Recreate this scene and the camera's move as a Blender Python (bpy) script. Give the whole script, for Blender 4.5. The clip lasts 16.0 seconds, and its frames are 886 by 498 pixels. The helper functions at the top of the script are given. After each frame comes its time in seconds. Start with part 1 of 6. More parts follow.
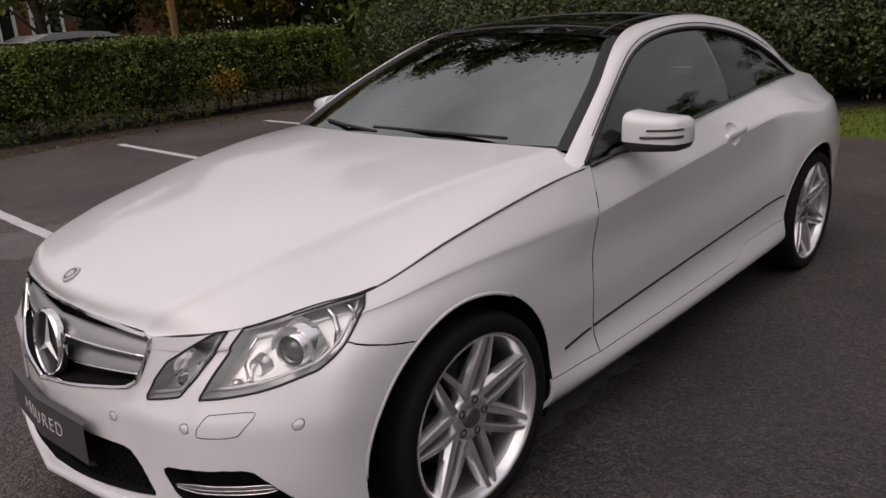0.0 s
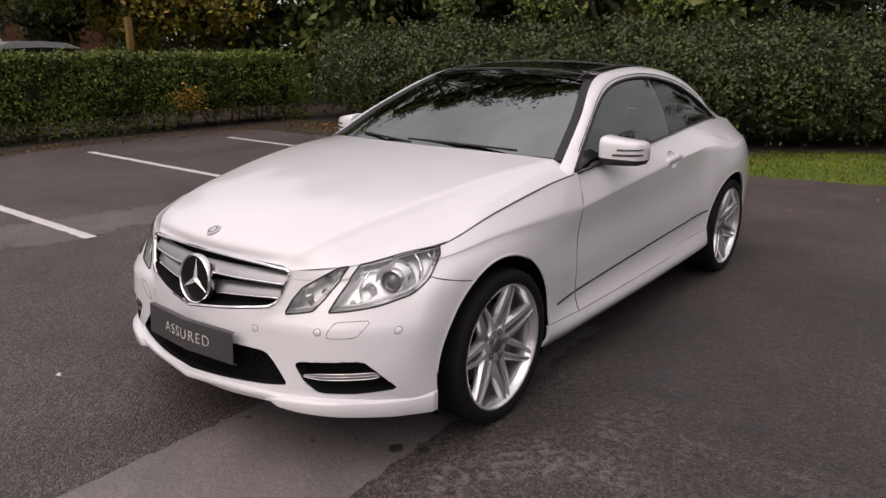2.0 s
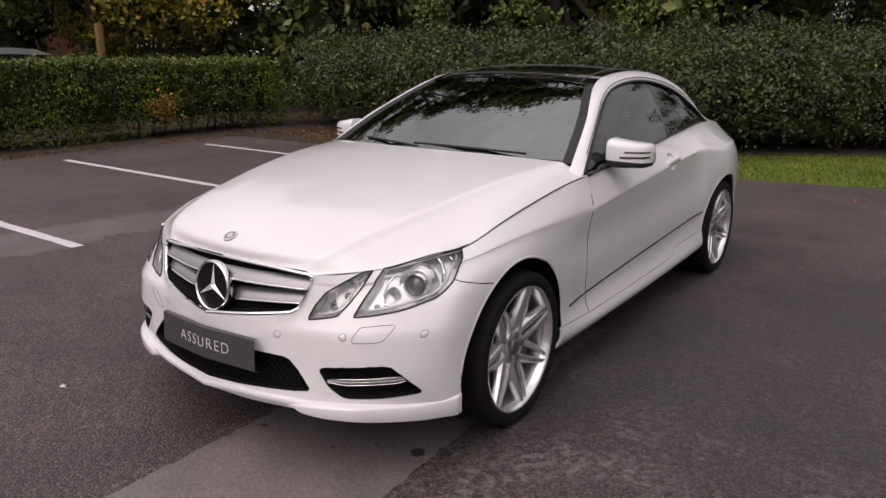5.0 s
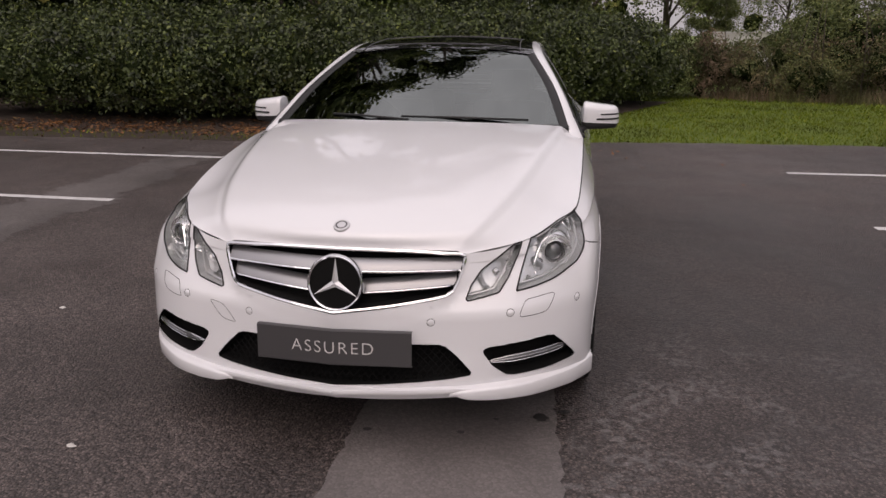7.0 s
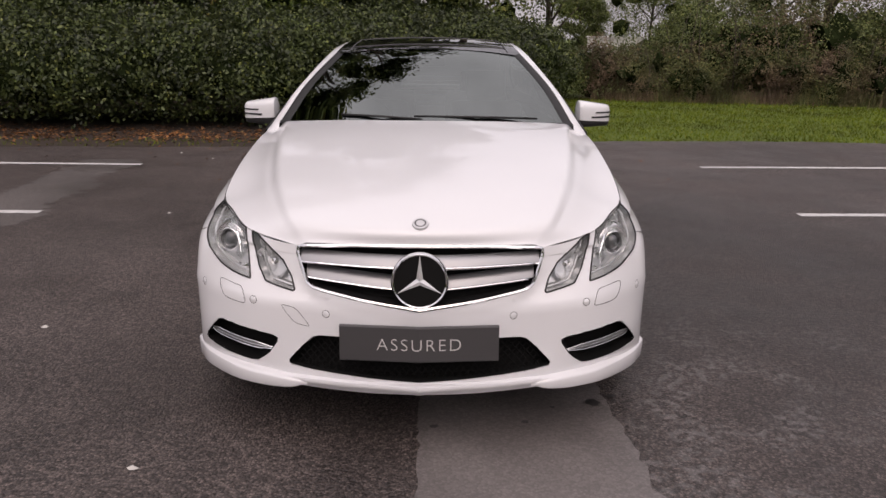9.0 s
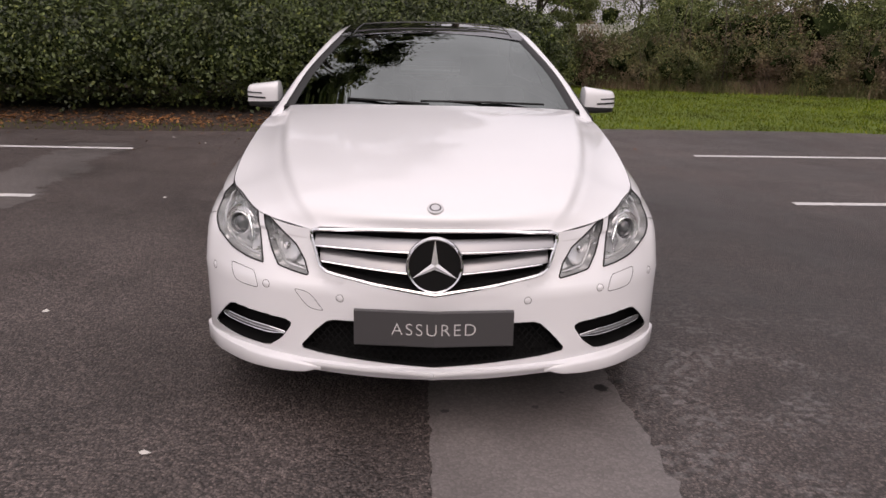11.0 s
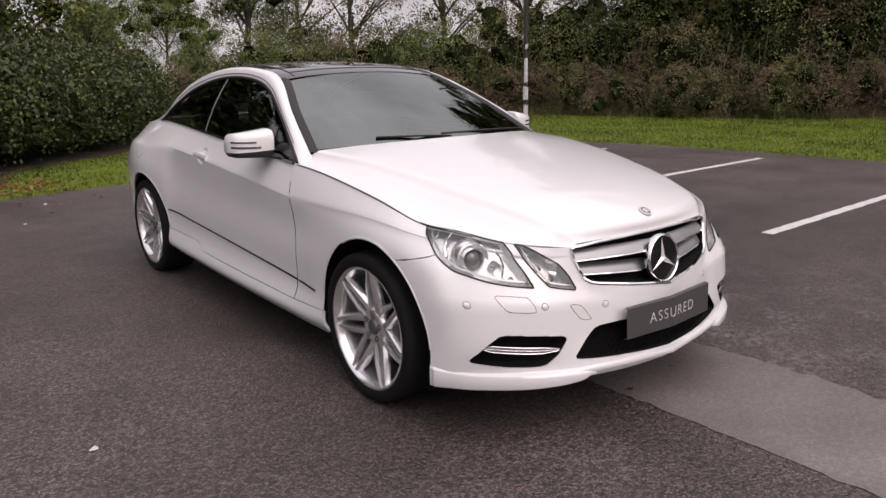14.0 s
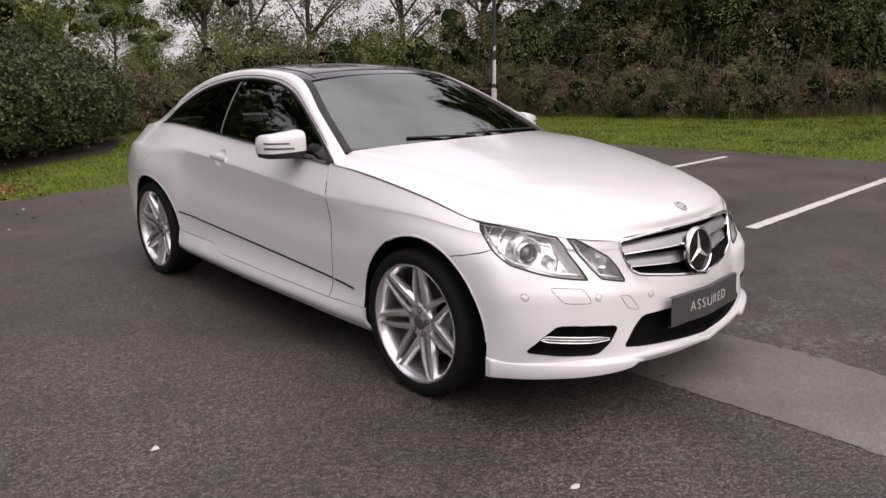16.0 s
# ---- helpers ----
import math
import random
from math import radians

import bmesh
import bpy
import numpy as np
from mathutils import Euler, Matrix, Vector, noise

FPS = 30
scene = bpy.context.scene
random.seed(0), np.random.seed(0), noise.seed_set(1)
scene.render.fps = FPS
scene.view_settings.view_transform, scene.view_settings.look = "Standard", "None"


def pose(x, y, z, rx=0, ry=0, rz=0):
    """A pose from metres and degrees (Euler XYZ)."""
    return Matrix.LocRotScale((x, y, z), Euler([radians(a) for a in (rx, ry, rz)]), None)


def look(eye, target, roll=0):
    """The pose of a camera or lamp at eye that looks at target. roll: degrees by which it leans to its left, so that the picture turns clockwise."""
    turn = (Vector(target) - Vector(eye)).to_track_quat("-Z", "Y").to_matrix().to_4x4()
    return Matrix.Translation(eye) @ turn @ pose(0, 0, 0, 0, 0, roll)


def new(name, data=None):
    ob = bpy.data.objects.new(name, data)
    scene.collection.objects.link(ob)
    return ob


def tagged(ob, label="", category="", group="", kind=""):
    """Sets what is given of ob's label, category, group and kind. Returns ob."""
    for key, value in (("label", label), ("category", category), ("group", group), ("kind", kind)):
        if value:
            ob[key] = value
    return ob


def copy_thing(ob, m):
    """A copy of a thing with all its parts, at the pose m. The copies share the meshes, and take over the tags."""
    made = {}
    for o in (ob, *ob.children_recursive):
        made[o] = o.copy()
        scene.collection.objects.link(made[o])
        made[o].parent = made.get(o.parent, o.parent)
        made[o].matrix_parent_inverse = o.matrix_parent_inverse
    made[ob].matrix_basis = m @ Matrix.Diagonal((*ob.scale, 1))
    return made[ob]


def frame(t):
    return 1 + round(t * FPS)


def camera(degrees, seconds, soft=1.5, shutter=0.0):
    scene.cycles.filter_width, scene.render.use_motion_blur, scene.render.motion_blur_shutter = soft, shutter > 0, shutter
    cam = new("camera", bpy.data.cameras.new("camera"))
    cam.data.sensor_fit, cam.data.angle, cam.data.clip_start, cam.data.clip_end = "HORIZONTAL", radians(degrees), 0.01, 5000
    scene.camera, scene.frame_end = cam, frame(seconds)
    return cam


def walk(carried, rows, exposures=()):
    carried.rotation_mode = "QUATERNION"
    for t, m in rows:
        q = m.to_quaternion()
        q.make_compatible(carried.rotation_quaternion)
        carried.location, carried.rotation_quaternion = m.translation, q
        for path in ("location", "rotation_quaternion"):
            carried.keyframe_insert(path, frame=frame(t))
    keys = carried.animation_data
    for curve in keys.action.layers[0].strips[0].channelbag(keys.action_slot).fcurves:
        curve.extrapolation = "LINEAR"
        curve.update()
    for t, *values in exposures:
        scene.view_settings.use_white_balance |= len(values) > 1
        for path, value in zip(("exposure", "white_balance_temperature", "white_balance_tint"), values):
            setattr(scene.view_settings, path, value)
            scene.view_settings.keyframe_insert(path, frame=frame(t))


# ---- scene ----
cam = camera(61.5, 16.0)
PATH = [
    (0, (2.143, -1.423, 1.451), (0.814, -0.055, 0.849), -3.3),
    (0.5, (2.185, -1.854, 1.45), (0.927, -0.431, 0.822), -2.2),
    (1, (2.308, -2.145, 1.489), (1.065, -0.698, 0.887), -1.6),
    (1.5, (2.393, -2.297, 1.507), (1.161, -0.825, 0.943), -0.5),
    (2, (2.401, -2.374, 1.502), (1.217, -0.851, 0.974), 0.5),
    (2.5, (2.405, -2.381, 1.505), (1.241, -0.843, 0.977), 0.4),
    (3, (2.404, -2.384, 1.505), (1.237, -0.846, 0.982), -0.1),
    (5.5, (2.104, -2.589, 1.477), (1.025, -0.982, 0.975), 0.9),
    (6, (1.661, -2.775, 1.448), (0.81, -1.034, 0.953), 0.4),
    (6.5, (1.19, -2.928, 1.44), (0.519, -1.107, 0.957), 0.4),
    (7, (0.736, -3.079, 1.441), (0.424, -1.184, 0.881), 0.2),
    (7.5, (0.381, -3.104, 1.434), (0.19, -1.182, 0.912), -1.0),
    (8, (0.165, -3.149, 1.431), (0.103, -1.224, 0.894), -0.3),
    (8.5, (0.085, -3.179, 1.426), (0.091, -1.258, 0.869), 0.1),
    (9, (0.056, -3.182, 1.425), (0.073, -1.259, 0.875), 0.6),
    (11.5, (-0.13, -3.169, 1.402), (-0.041, -1.26, 0.815), 1.8),
    (12, (-0.52, -3.055, 1.394), (-0.216, -1.166, 0.812), 1.2),
    (12.5, (-1.015, -2.957, 1.400), (-0.482, -1.110, 0.853), 2.2),
    (13, (-1.525, -2.810, 1.388), (-0.728, -1.064, 0.824), 1.1),
    (13.5, (-2.046, -2.612, 1.39), (-1.064, -0.945, 0.885), -0.5),
    (14, (-2.448, -2.504, 1.392), (-1.241, -0.985, 0.909), -0.8),
    (14.5, (-2.68, -2.368, 1.394), (-1.415, -0.895, 0.915), -1.4),
    (15, (-2.781, -2.323, 1.396), (-1.472, -0.897, 0.893), -1.5),
    (15.5, (-2.806, -2.312, 1.397), (-1.497, -0.877, 0.922), -1.2),
    (16, (-2.814, -2.32, 1.399), (-1.505, -0.886, 0.918), -0.8),
]
walk(cam, [(t, look(eye, target, roll)) for t, eye, target, roll in PATH],
     [(t, stops, 6900, 22) for t, stops in ((0, -0.3), (0.8, -0.18), (1.5, 0.05), (3, 0.22), (5.5, 0.1), (6.5, -0.06), (7.5, 0.0), (9, 0.1), (11.5, 0.24), (13, 0.3), (16, 0.46))])

# ---- world and light ----
world = bpy.data.worlds.new("overcast_sky")
scene.world = world
world.use_nodes = True
wn = world.node_tree
sky = wn.nodes.new("ShaderNodeTexSky")
sky.sky_type = "NISHITA"
sky.sun_disc = False
sky.sun_elevation, sky.sun_rotation = radians(50), radians(180)
sky.air_density, sky.dust_density, sky.ozone_density = 1.0, 6.0, 1.0
veil = wn.nodes.new("ShaderNodeMix")
veil.data_type = "RGBA"
veil.inputs[0].default_value = 0.72
veil.inputs[7].default_value = (9.0, 9.1, 9.4, 1)
wn.links.new(sky.outputs[0], veil.inputs[6])
background = wn.nodes["Background"]
background.inputs[1].default_value = 0.1
way = wn.nodes.new("ShaderNodeTexCoord")
axes = wn.nodes.new("ShaderNodeSeparateXYZ")
wn.links.new(way.outputs["Generated"], axes.inputs[0])
lift = wn.nodes.new("ShaderNodeMapRange")
lift.inputs[1].default_value, lift.inputs[2].default_value, lift.inputs[3].default_value, lift.inputs[4].default_value = 0, 1, .64, 1.30
wn.links.new(axes.outputs["Z"], lift.inputs[0])
cloud = wn.nodes.new("ShaderNodeTexNoise")
cloud.inputs["Scale"].default_value, cloud.inputs["Detail"].default_value, cloud.inputs["Roughness"].default_value = 2.6, 6, .55
wn.links.new(way.outputs["Generated"], cloud.inputs["Vector"])
puff = wn.nodes.new("ShaderNodeMapRange")
puff.inputs[1].default_value, puff.inputs[2].default_value, puff.inputs[3].default_value, puff.inputs[4].default_value = .3, .7, .74, 1.26
wn.links.new(cloud.outputs[0], puff.inputs[0])
both_ = wn.nodes.new("ShaderNodeMath")
both_.operation = "MULTIPLY"
wn.links.new(lift.outputs[0], both_.inputs[0])
wn.links.new(puff.outputs[0], both_.inputs[1])
shade = wn.nodes.new("ShaderNodeVectorMath")
shade.operation = "SCALE"
wn.links.new(veil.outputs[2], shade.inputs[0])
wn.links.new(both_.outputs[0], shade.inputs["Scale"])
wn.links.new(shade.outputs[0], background.inputs[0])

sun_data = bpy.data.lights.new("sun", "SUN")
sun_data.energy, sun_data.angle, sun_data.color = 0.8, radians(70), (1.0, 0.97, 0.93)
sun = new("sun", sun_data)
sun.matrix_world = look((0, -8, 12), (0, 1, 0))


# ---- materials ----
def material(name, colour, rough=0.5, metal=0.0, coat=0.0, var=0.0, scale=8.0, bump=0.0, bump_scale=120.0, ior=1.5):
    """A surface with a base colour, large blotches of var, and a fine relief."""
    m = bpy.data.materials.new(name)
    m.use_nodes = True
    nt = m.node_tree
    b = nt.nodes["Principled BSDF"]
    b.inputs["Roughness"].default_value, b.inputs["Metallic"].default_value = rough, metal
    b.inputs["IOR"].default_value = ior
    b.inputs["Coat Weight"].default_value, b.inputs["Coat Roughness"].default_value = coat, 0.03
    b.inputs["Base Color"].default_value = (*colour, 1)
    if var or bump:
        co = nt.nodes.new("ShaderNodeTexCoord")
    if var:
        n = nt.nodes.new("ShaderNodeTexNoise")
        n.inputs["Scale"].default_value, n.inputs["Detail"].default_value = scale, 6
        nt.links.new(co.outputs["Object"], n.inputs["Vector"])
        r = nt.nodes.new("ShaderNodeMapRange")
        r.inputs[3].default_value, r.inputs[4].default_value = 1 - var, 1 + var
        nt.links.new(n.outputs[0], r.inputs[0])
        mul = nt.nodes.new("ShaderNodeVectorMath")
        mul.operation = "SCALE"
        mul.inputs[0].default_value = colour
        nt.links.new(r.outputs[0], mul.inputs["Scale"])
        nt.links.new(mul.outputs[0], b.inputs["Base Color"])
    if bump:
        n2 = nt.nodes.new("ShaderNodeTexNoise")
        n2.inputs["Scale"].default_value, n2.inputs["Detail"].default_value = bump_scale, 4
        nt.links.new(co.outputs["Object"], n2.inputs["Vector"])
        bp = nt.nodes.new("ShaderNodeBump")
        bp.inputs["Strength"].default_value, bp.inputs["Distance"].default_value = bump, 0.003
        nt.links.new(n2.outputs[0], bp.inputs["Height"])
        nt.links.new(bp.outputs[0], b.inputs["Normal"])
    return m


def glass_material(name, colour, rough=0.0, mix=0.0):
    m = bpy.data.materials.new(name)
    m.use_nodes = True
    nt = m.node_tree
    b = nt.nodes["Principled BSDF"]
    b.inputs["Base Color"].default_value = (*colour, 1)
    b.inputs["Roughness"].default_value = rough
    b.inputs["Transmission Weight"].default_value = 1.0
    b.inputs["IOR"].default_value = 1.45
    if mix:
        # thin pane: straight through with a mirror film by angle
        t = nt.nodes.new("ShaderNodeBsdfTransparent")
        t.inputs[0].default_value = (*colour, 1)
        g = nt.nodes.new("ShaderNodeBsdfGlossy")
        g.inputs["Roughness"].default_value = 0.01
        g.inputs["Color"].default_value = (.93, 1.0, .96, 1)
        f = nt.nodes.new("ShaderNodeFresnel")
        f.inputs[0].default_value = mix
        s = nt.nodes.new("ShaderNodeMixShader")
        nt.links.new(f.outputs[0], s.inputs[0])
        nt.links.new(t.outputs[0], s.inputs[1])
        nt.links.new(g.outputs[0], s.inputs[2])
        nt.links.new(s.outputs[0], nt.nodes["Material Output"].inputs[0])
    return m


PAINT = material("white_paint", (0.76, 0.762, 0.78), rough=0.36, coat=1.0, var=0.015, scale=1.5)
BLACK_GLOSS = material("black_gloss", (0.012, 0.012, 0.013), rough=0.08, coat=0.5)
BLACK_PLASTIC = material("black_plastic", (0.018, 0.018, 0.019), rough=0.5, bump=0.2, bump_scale=400)
RUBBER = material("tyre_rubber", (0.011, 0.011, 0.011), rough=0.72, var=0.25, scale=14, bump=0.15, bump_scale=250, ior=1.22)
SEAL = material("rubber_seal", (0.01, 0.01, 0.01), rough=0.55)
CHROME = material("chrome", (0.80, 0.80, 0.81), rough=0.07, metal=1.0)
SILVER = material("satin_silver", (0.36, 0.36, 0.37), rough=0.38, metal=0.75)
ALLOY = material("alloy_silver", (0.72, 0.72, 0.73), rough=0.20, metal=0.8, coat=0.5, var=0.05, scale=20)
ALLOY_DARK = material("alloy_dark", (0.16, 0.16, 0.165), rough=0.4, metal=0.7)
BARREL = material("alloy_barrel", (0.30, 0.30, 0.305), rough=0.34, metal=0.65, coat=0.3, var=0.10, scale=12)
BRAKE = material("brake_metal", (0.06, 0.057, 0.055), rough=0.35, metal=1.0, var=0.2, scale=30)
LINER = material("black_liner", (0.010, 0.010, 0.010), rough=0.9, ior=1.15)
LAMP_GLASS = glass_material("lamp_lens", (0.99, 0.99, 0.99), mix=1.35)
TINT = glass_material("window_glass", (0.26, 0.27, 0.27), mix=1.58)
TINT_REAR = glass_material("rear_glass", (0.06, 0.06, 0.06), mix=1.27)
SCREEN = glass_material("windscreen_glass", (0.10, 0.105, 0.105), mix=2.8)
ROOF_GLASS = material("roof_glass", (0.006, 0.006, 0.007), rough=0.03, coat=0.3)
REFLECTOR = material("lamp_reflector", (0.85, 0.85, 0.86), rough=0.22, metal=0.9)
LAMP_BODY2 = material("inner_lamp_housing", (0.66, 0.67, 0.68), rough=0.22, metal=0.5, var=.2, scale=30)
SPARKLE = material("lamp_facets", (0.92, 0.92, 0.93), rough=0.05, metal=1.0)
LAMP_BODY = material("lamp_housing", (0.70, 0.71, 0.72), rough=0.22, metal=0.6, var=.12, scale=25)
PLATE = material("plate_grey", (0.055, 0.053, 0.055), rough=0.45, var=0.05)
PLATE_TEXT = material("plate_lettering", (0.62, 0.61, 0.60), rough=0.5)
LEATHER = material("dark_leather", (0.015, 0.014, 0.014), rough=0.5, bump=0.2, bump_scale=300)
RED_LENS = material("tail_lens", (0.09, 0.006, 0.008), rough=0.1, coat=1)
BADGE_SILVER = material("badge_silver", (0.62, 0.62, 0.63), rough=0.3, metal=0.35)
SEAM = material("roof_seam", (0.05, 0.05, 0.052), rough=0.45)


# ---- mesh helpers ----
def finish(name, bm, mat, parent=None, label="", smooth=True, sharp=40):
    me = bpy.data.meshes.new(name)
    if smooth:
        for f in bm.faces:
            f.smooth = True
        lim = radians(sharp)
        for e in bm.edges:
            if len(e.link_faces) == 2 and e.calc_face_angle(0) > lim:
                e.smooth = False
    bm.to_mesh(me)
    bm.free()
    for one in mat if isinstance(mat, (list, tuple)) else (mat,):
        me.materials.append(one)
    ob = new(name, me)
    if parent:
        ob.parent = parent
    if label:
        tagged(ob, label)
    return ob


def part(name, bm, mat, parent, label="", **kw):
    """One mesh object under a thing or under a part."""
    return finish(name, bm, mat, parent, label, **kw)


def spline(pts, t):
    """Catmull-Rom through pts (n x 3 array) at the float index t."""
    n = len(pts)
    i = min(max(int(math.floor(t)), 0), n - 2)
    s = t - i
    p1, p2 = pts[i], pts[i + 1]
    p0 = pts[i - 1] if i > 0 else 2 * p1 - p2
    p3 = pts[i + 2] if i + 2 < n else 2 * p2 - p1
    return 0.5 * (2 * p1 + (p2 - p0) * s + (2 * p0 - 5 * p1 + 4 * p2 - p3) * s * s + (3 * p1 - p0 - 3 * p2 + p3) * s ** 3)


def A(*pts):
    return np.array(pts, float)


def smooth_line(pts, n=8):
    """A finer line through the 2D or 3D points."""
    p = np.array(pts, float)
    return [spline(p, k / n) for k in range((len(p) - 1) * n + 1)]


def box(bm, centre, size, bevel=0.0, m=None):
    """A bevelled box added to bm."""
    r = bmesh.ops.create_cube(bm, size=1.0)
    vs = r["verts"]
    bmesh.ops.scale(bm, vec=size, verts=vs)
    if bevel:
        es = list({e for v in vs for e in v.link_edges})
        b = bmesh.ops.bevel(bm, geom=es, offset=bevel, segments=2, affect="EDGES", profile=0.6)
        vs = list({v for f in b["faces"] for v in f.verts} | {v for v in vs if v.is_valid})
    if m is not None:
        bmesh.ops.transform(bm, matrix=m, verts=vs)
    bmesh.ops.translate(bm, vec=centre, verts=vs)
    return vs


def tube(bm, path, radius, seg=8, squash=1.0, up=(0, 0, 1), taper=None):
    """A round or flattened tube along a 3D path."""
    path = [Vector(p) for p in path]
    rings = []
    for i, p in enumerate(path):
        d = (path[min(i + 1, len(path) - 1)] - path[max(i - 1, 0)]).normalized()
        a = d.cross(Vector(up))
        a = a.normalized() if a.length > 1e-5 else d.orthogonal().normalized()
        b = a.cross(d).normalized()
        r = radius * (taper[i] if taper else 1)
        rings.append([bm.verts.new(p + a * (r * math.cos(2 * math.pi * k / seg)) + b * (r * squash * math.sin(2 * math.pi * k / seg))) for k in range(seg)])
    for q, w in zip(rings, rings[1:]):
        for k in range(seg):
            bm.faces.new((q[k], q[(k + 1) % seg], w[(k + 1) % seg], w[k]))
    bm.faces.new(rings[0][::-1])
    bm.faces.new(rings[-1])


def lathe(bm, profile, seg=64, axis="x"):
    """Turns a profile of (radius, along) about an axis."""
    rings = []
    for r, h in profile:
        ring = []
        for k in range(seg):
            a = 2 * math.pi * k / seg
            c, s = r * math.cos(a), r * math.sin(a)
            ring.append(bm.verts.new((h, c, s) if axis == "x" else (c, s, h) if axis == "z" else (c, h, s)))
        rings.append(ring)
    for q, w in zip(rings, rings[1:]):
        for k in range(seg):
            bm.faces.new((q[k], q[(k + 1) % seg], w[(k + 1) % seg], w[k]))
    return rings


def grid(bm, rows):
    """A quad sheet through rows of 3D points."""
    vv = [[bm.verts.new(p) for p in row] for row in rows]
    for q, w in zip(vv, vv[1:]):
        for k in range(len(q) - 1):
            bm.faces.new((q[k], q[k + 1], w[k + 1], w[k]))
    return vv


def mirrored(bm):
    """A copy of bm on the other side of the car."""
    other = bm.copy()
    for v in other.verts:
        v.co.x = -v.co.x
    bmesh.ops.reverse_faces(other, faces=other.faces[:])
    return other


def joined(*bms):
    out = bmesh.new()
    for b in bms:
        me = bpy.data.meshes.new("tmp")
        b.to_mesh(me)
        out.from_mesh(me)
        bpy.data.meshes.remove(me)
        b.free()
    return out


def inside(poly, p):
    hit, n = False, len(poly)
    for i in range(n):
        (ax, ay), (bx, by) = poly[i][:2], poly[i - 1][:2]
        if (ay > p[1]) != (by > p[1]) and p[0] < (bx - ax) * (p[1] - ay) / (by - ay) + ax:
            hit = not hit
    return hit


def cut(bm, line, axes, keep=lambda v: True, closed=False, reach=0.03):
    """Cuts the sheet along a line drawn on a view of it (axes: which two coordinates)."""
    i, j = axes
    bm.faces.index_update()
    pts = list(line) + ([line[0]] if closed else [])
    for p, q in zip(pts, pts[1:]):
        d = (q[0] - p[0], q[1] - p[1])
        length = math.hypot(*d)
        if length < 1e-6:
            continue
        lo = (min(p[0], q[0]) - reach, min(p[1], q[1]) - reach)
        hi = (max(p[0], q[0]) + reach, max(p[1], q[1]) + reach)
        fs = list({f for v in bm.verts if lo[0] <= v.co[i] <= hi[0] and lo[1] <= v.co[j] <= hi[1] and keep(v.co) for f in v.link_faces})
        fs.sort(key=lambda f: f.index)
        if not fs:
            continue
        co, no = [0, 0, 0], [0, 0, 0]
        co[i], co[j], no[i], no[j] = p[0], p[1], -d[1] / length, d[0] / length
        geom = list({v for f in fs for v in f.verts}) + list({e for f in fs for e in f.edges}) + fs
        bmesh.ops.bisect_plane(bm, geom=geom, dist=0.0004, plane_co=co, plane_no=no)


def take(bm, test):
    """Moves the faces whose middle passes the test out of bm into a new bmesh."""
    fs = [f for f in bm.faces if test(f.calc_center_median())]
    out = bm.copy()
    idx = {f.index for f in fs} if not bm.faces.index_update() else set()
    out.faces.ensure_lookup_table()
    bmesh.ops.delete(out, geom=[f for f in out.faces if f.index not in idx], context="FACES")
    bmesh.ops.delete(bm, geom=fs, context="FACES")
    return out


def hem(bm, gap=0.0026, deep=0.014, skip=lambda v: False):
    """Draws the rim of a panel in by the gap and turns it inwards, as a folded sheet edge."""
    bm.normal_update()
    move = {}
    for e in bm.edges:
        if len(e.link_faces) == 1:
            f = e.link_faces[0]
            d = (e.verts[1].co - e.verts[0].co)
            if d.length < 1e-7:
                continue
            n = f.normal.cross(d.normalized())
            if n.dot(f.calc_center_median() - (e.verts[0].co + e.verts[1].co) / 2) < 0:
                n = -n
            for v in e.verts:
                move.setdefault(v, Vector())
                move[v] += n
    rim = [e for e in bm.edges if len(e.link_faces) == 1 and not all(skip(v.co) for v in e.verts)]
    normals = {v: v.normal.copy() for v in move}
    for v, d in move.items():
        if d.length > 1e-6 and not skip(v.co):
            v.co += d.normalized() * gap
    old = {v for e in rim for v in e.verts}
    where = {tuple(v.co): normals[v] for v in old}
    r = bmesh.ops.extrude_edge_only(bm, edges=rim)
    for v in (g for g in r["geom"] if isinstance(g, bmesh.types.BMVert)):
        v.co -= where.get(tuple(v.co), Vector()) * deep
    return bm

# ---- the car: y = 0 at the front axle, the nose towards -y ----
from mathutils.bvhtree import BVHTree

WHEEL_R, BASE = 0.322, 2.76
# body lines from the nose's middle round the left flank to the tail's middle, one point a station
EDGE = A((0, -.752, .748), (.2, -.742, .746), (.43, -.706, .731), (.617, -.586, .752), (.72, -.42, .785), (.785, -.27, .805),
         (.803, 0, .866), (.813, .40, .926), (.817, .66, .946), (.795, 1.4, .990), (.738, 2.15, 1.024), (.712, 2.42, 1.032),
         (.68, 2.76, 1.037), (.645, 3.12, 1.015), (.60, 3.42, .985), (.47, 3.66, .95), (0, 3.75, .955))
CREASE = A((0, -.775, .705), (.2, -.762, .702), (.43, -.716, .688), (.62, -.61, .70), (.745, -.46, .735), (.825, -.31, .757),
           (.862, 0, .782), (.872, .40, .777), (.873, .66, .800), (.866, 1.4, .855), (.846, 2.15, .896), (.858, 2.42, .895),
           (.872, 2.76, .868), (.835, 3.10, .865), (.74, 3.38, .86), (.55, 3.64, .855), (0, 3.77, .86))
UPPER = A((0, -.812, .64), (.2, -.792, .63), (.43, -.738, .615), (.63, -.66, .63), (.785, -.50, .655), (.866, -.36, .68),
          (.890, 0, .70), (.872, .40, .665), (.858, .66, .67), (.853, 1.4, .69), (.848, 2.15, .73), (.884, 2.42, .745),
          (.910, 2.76, .750), (.872, 3.10, .745), (.78, 3.40, .74), (.58, 3.67, .74), (0, 3.80, .75))
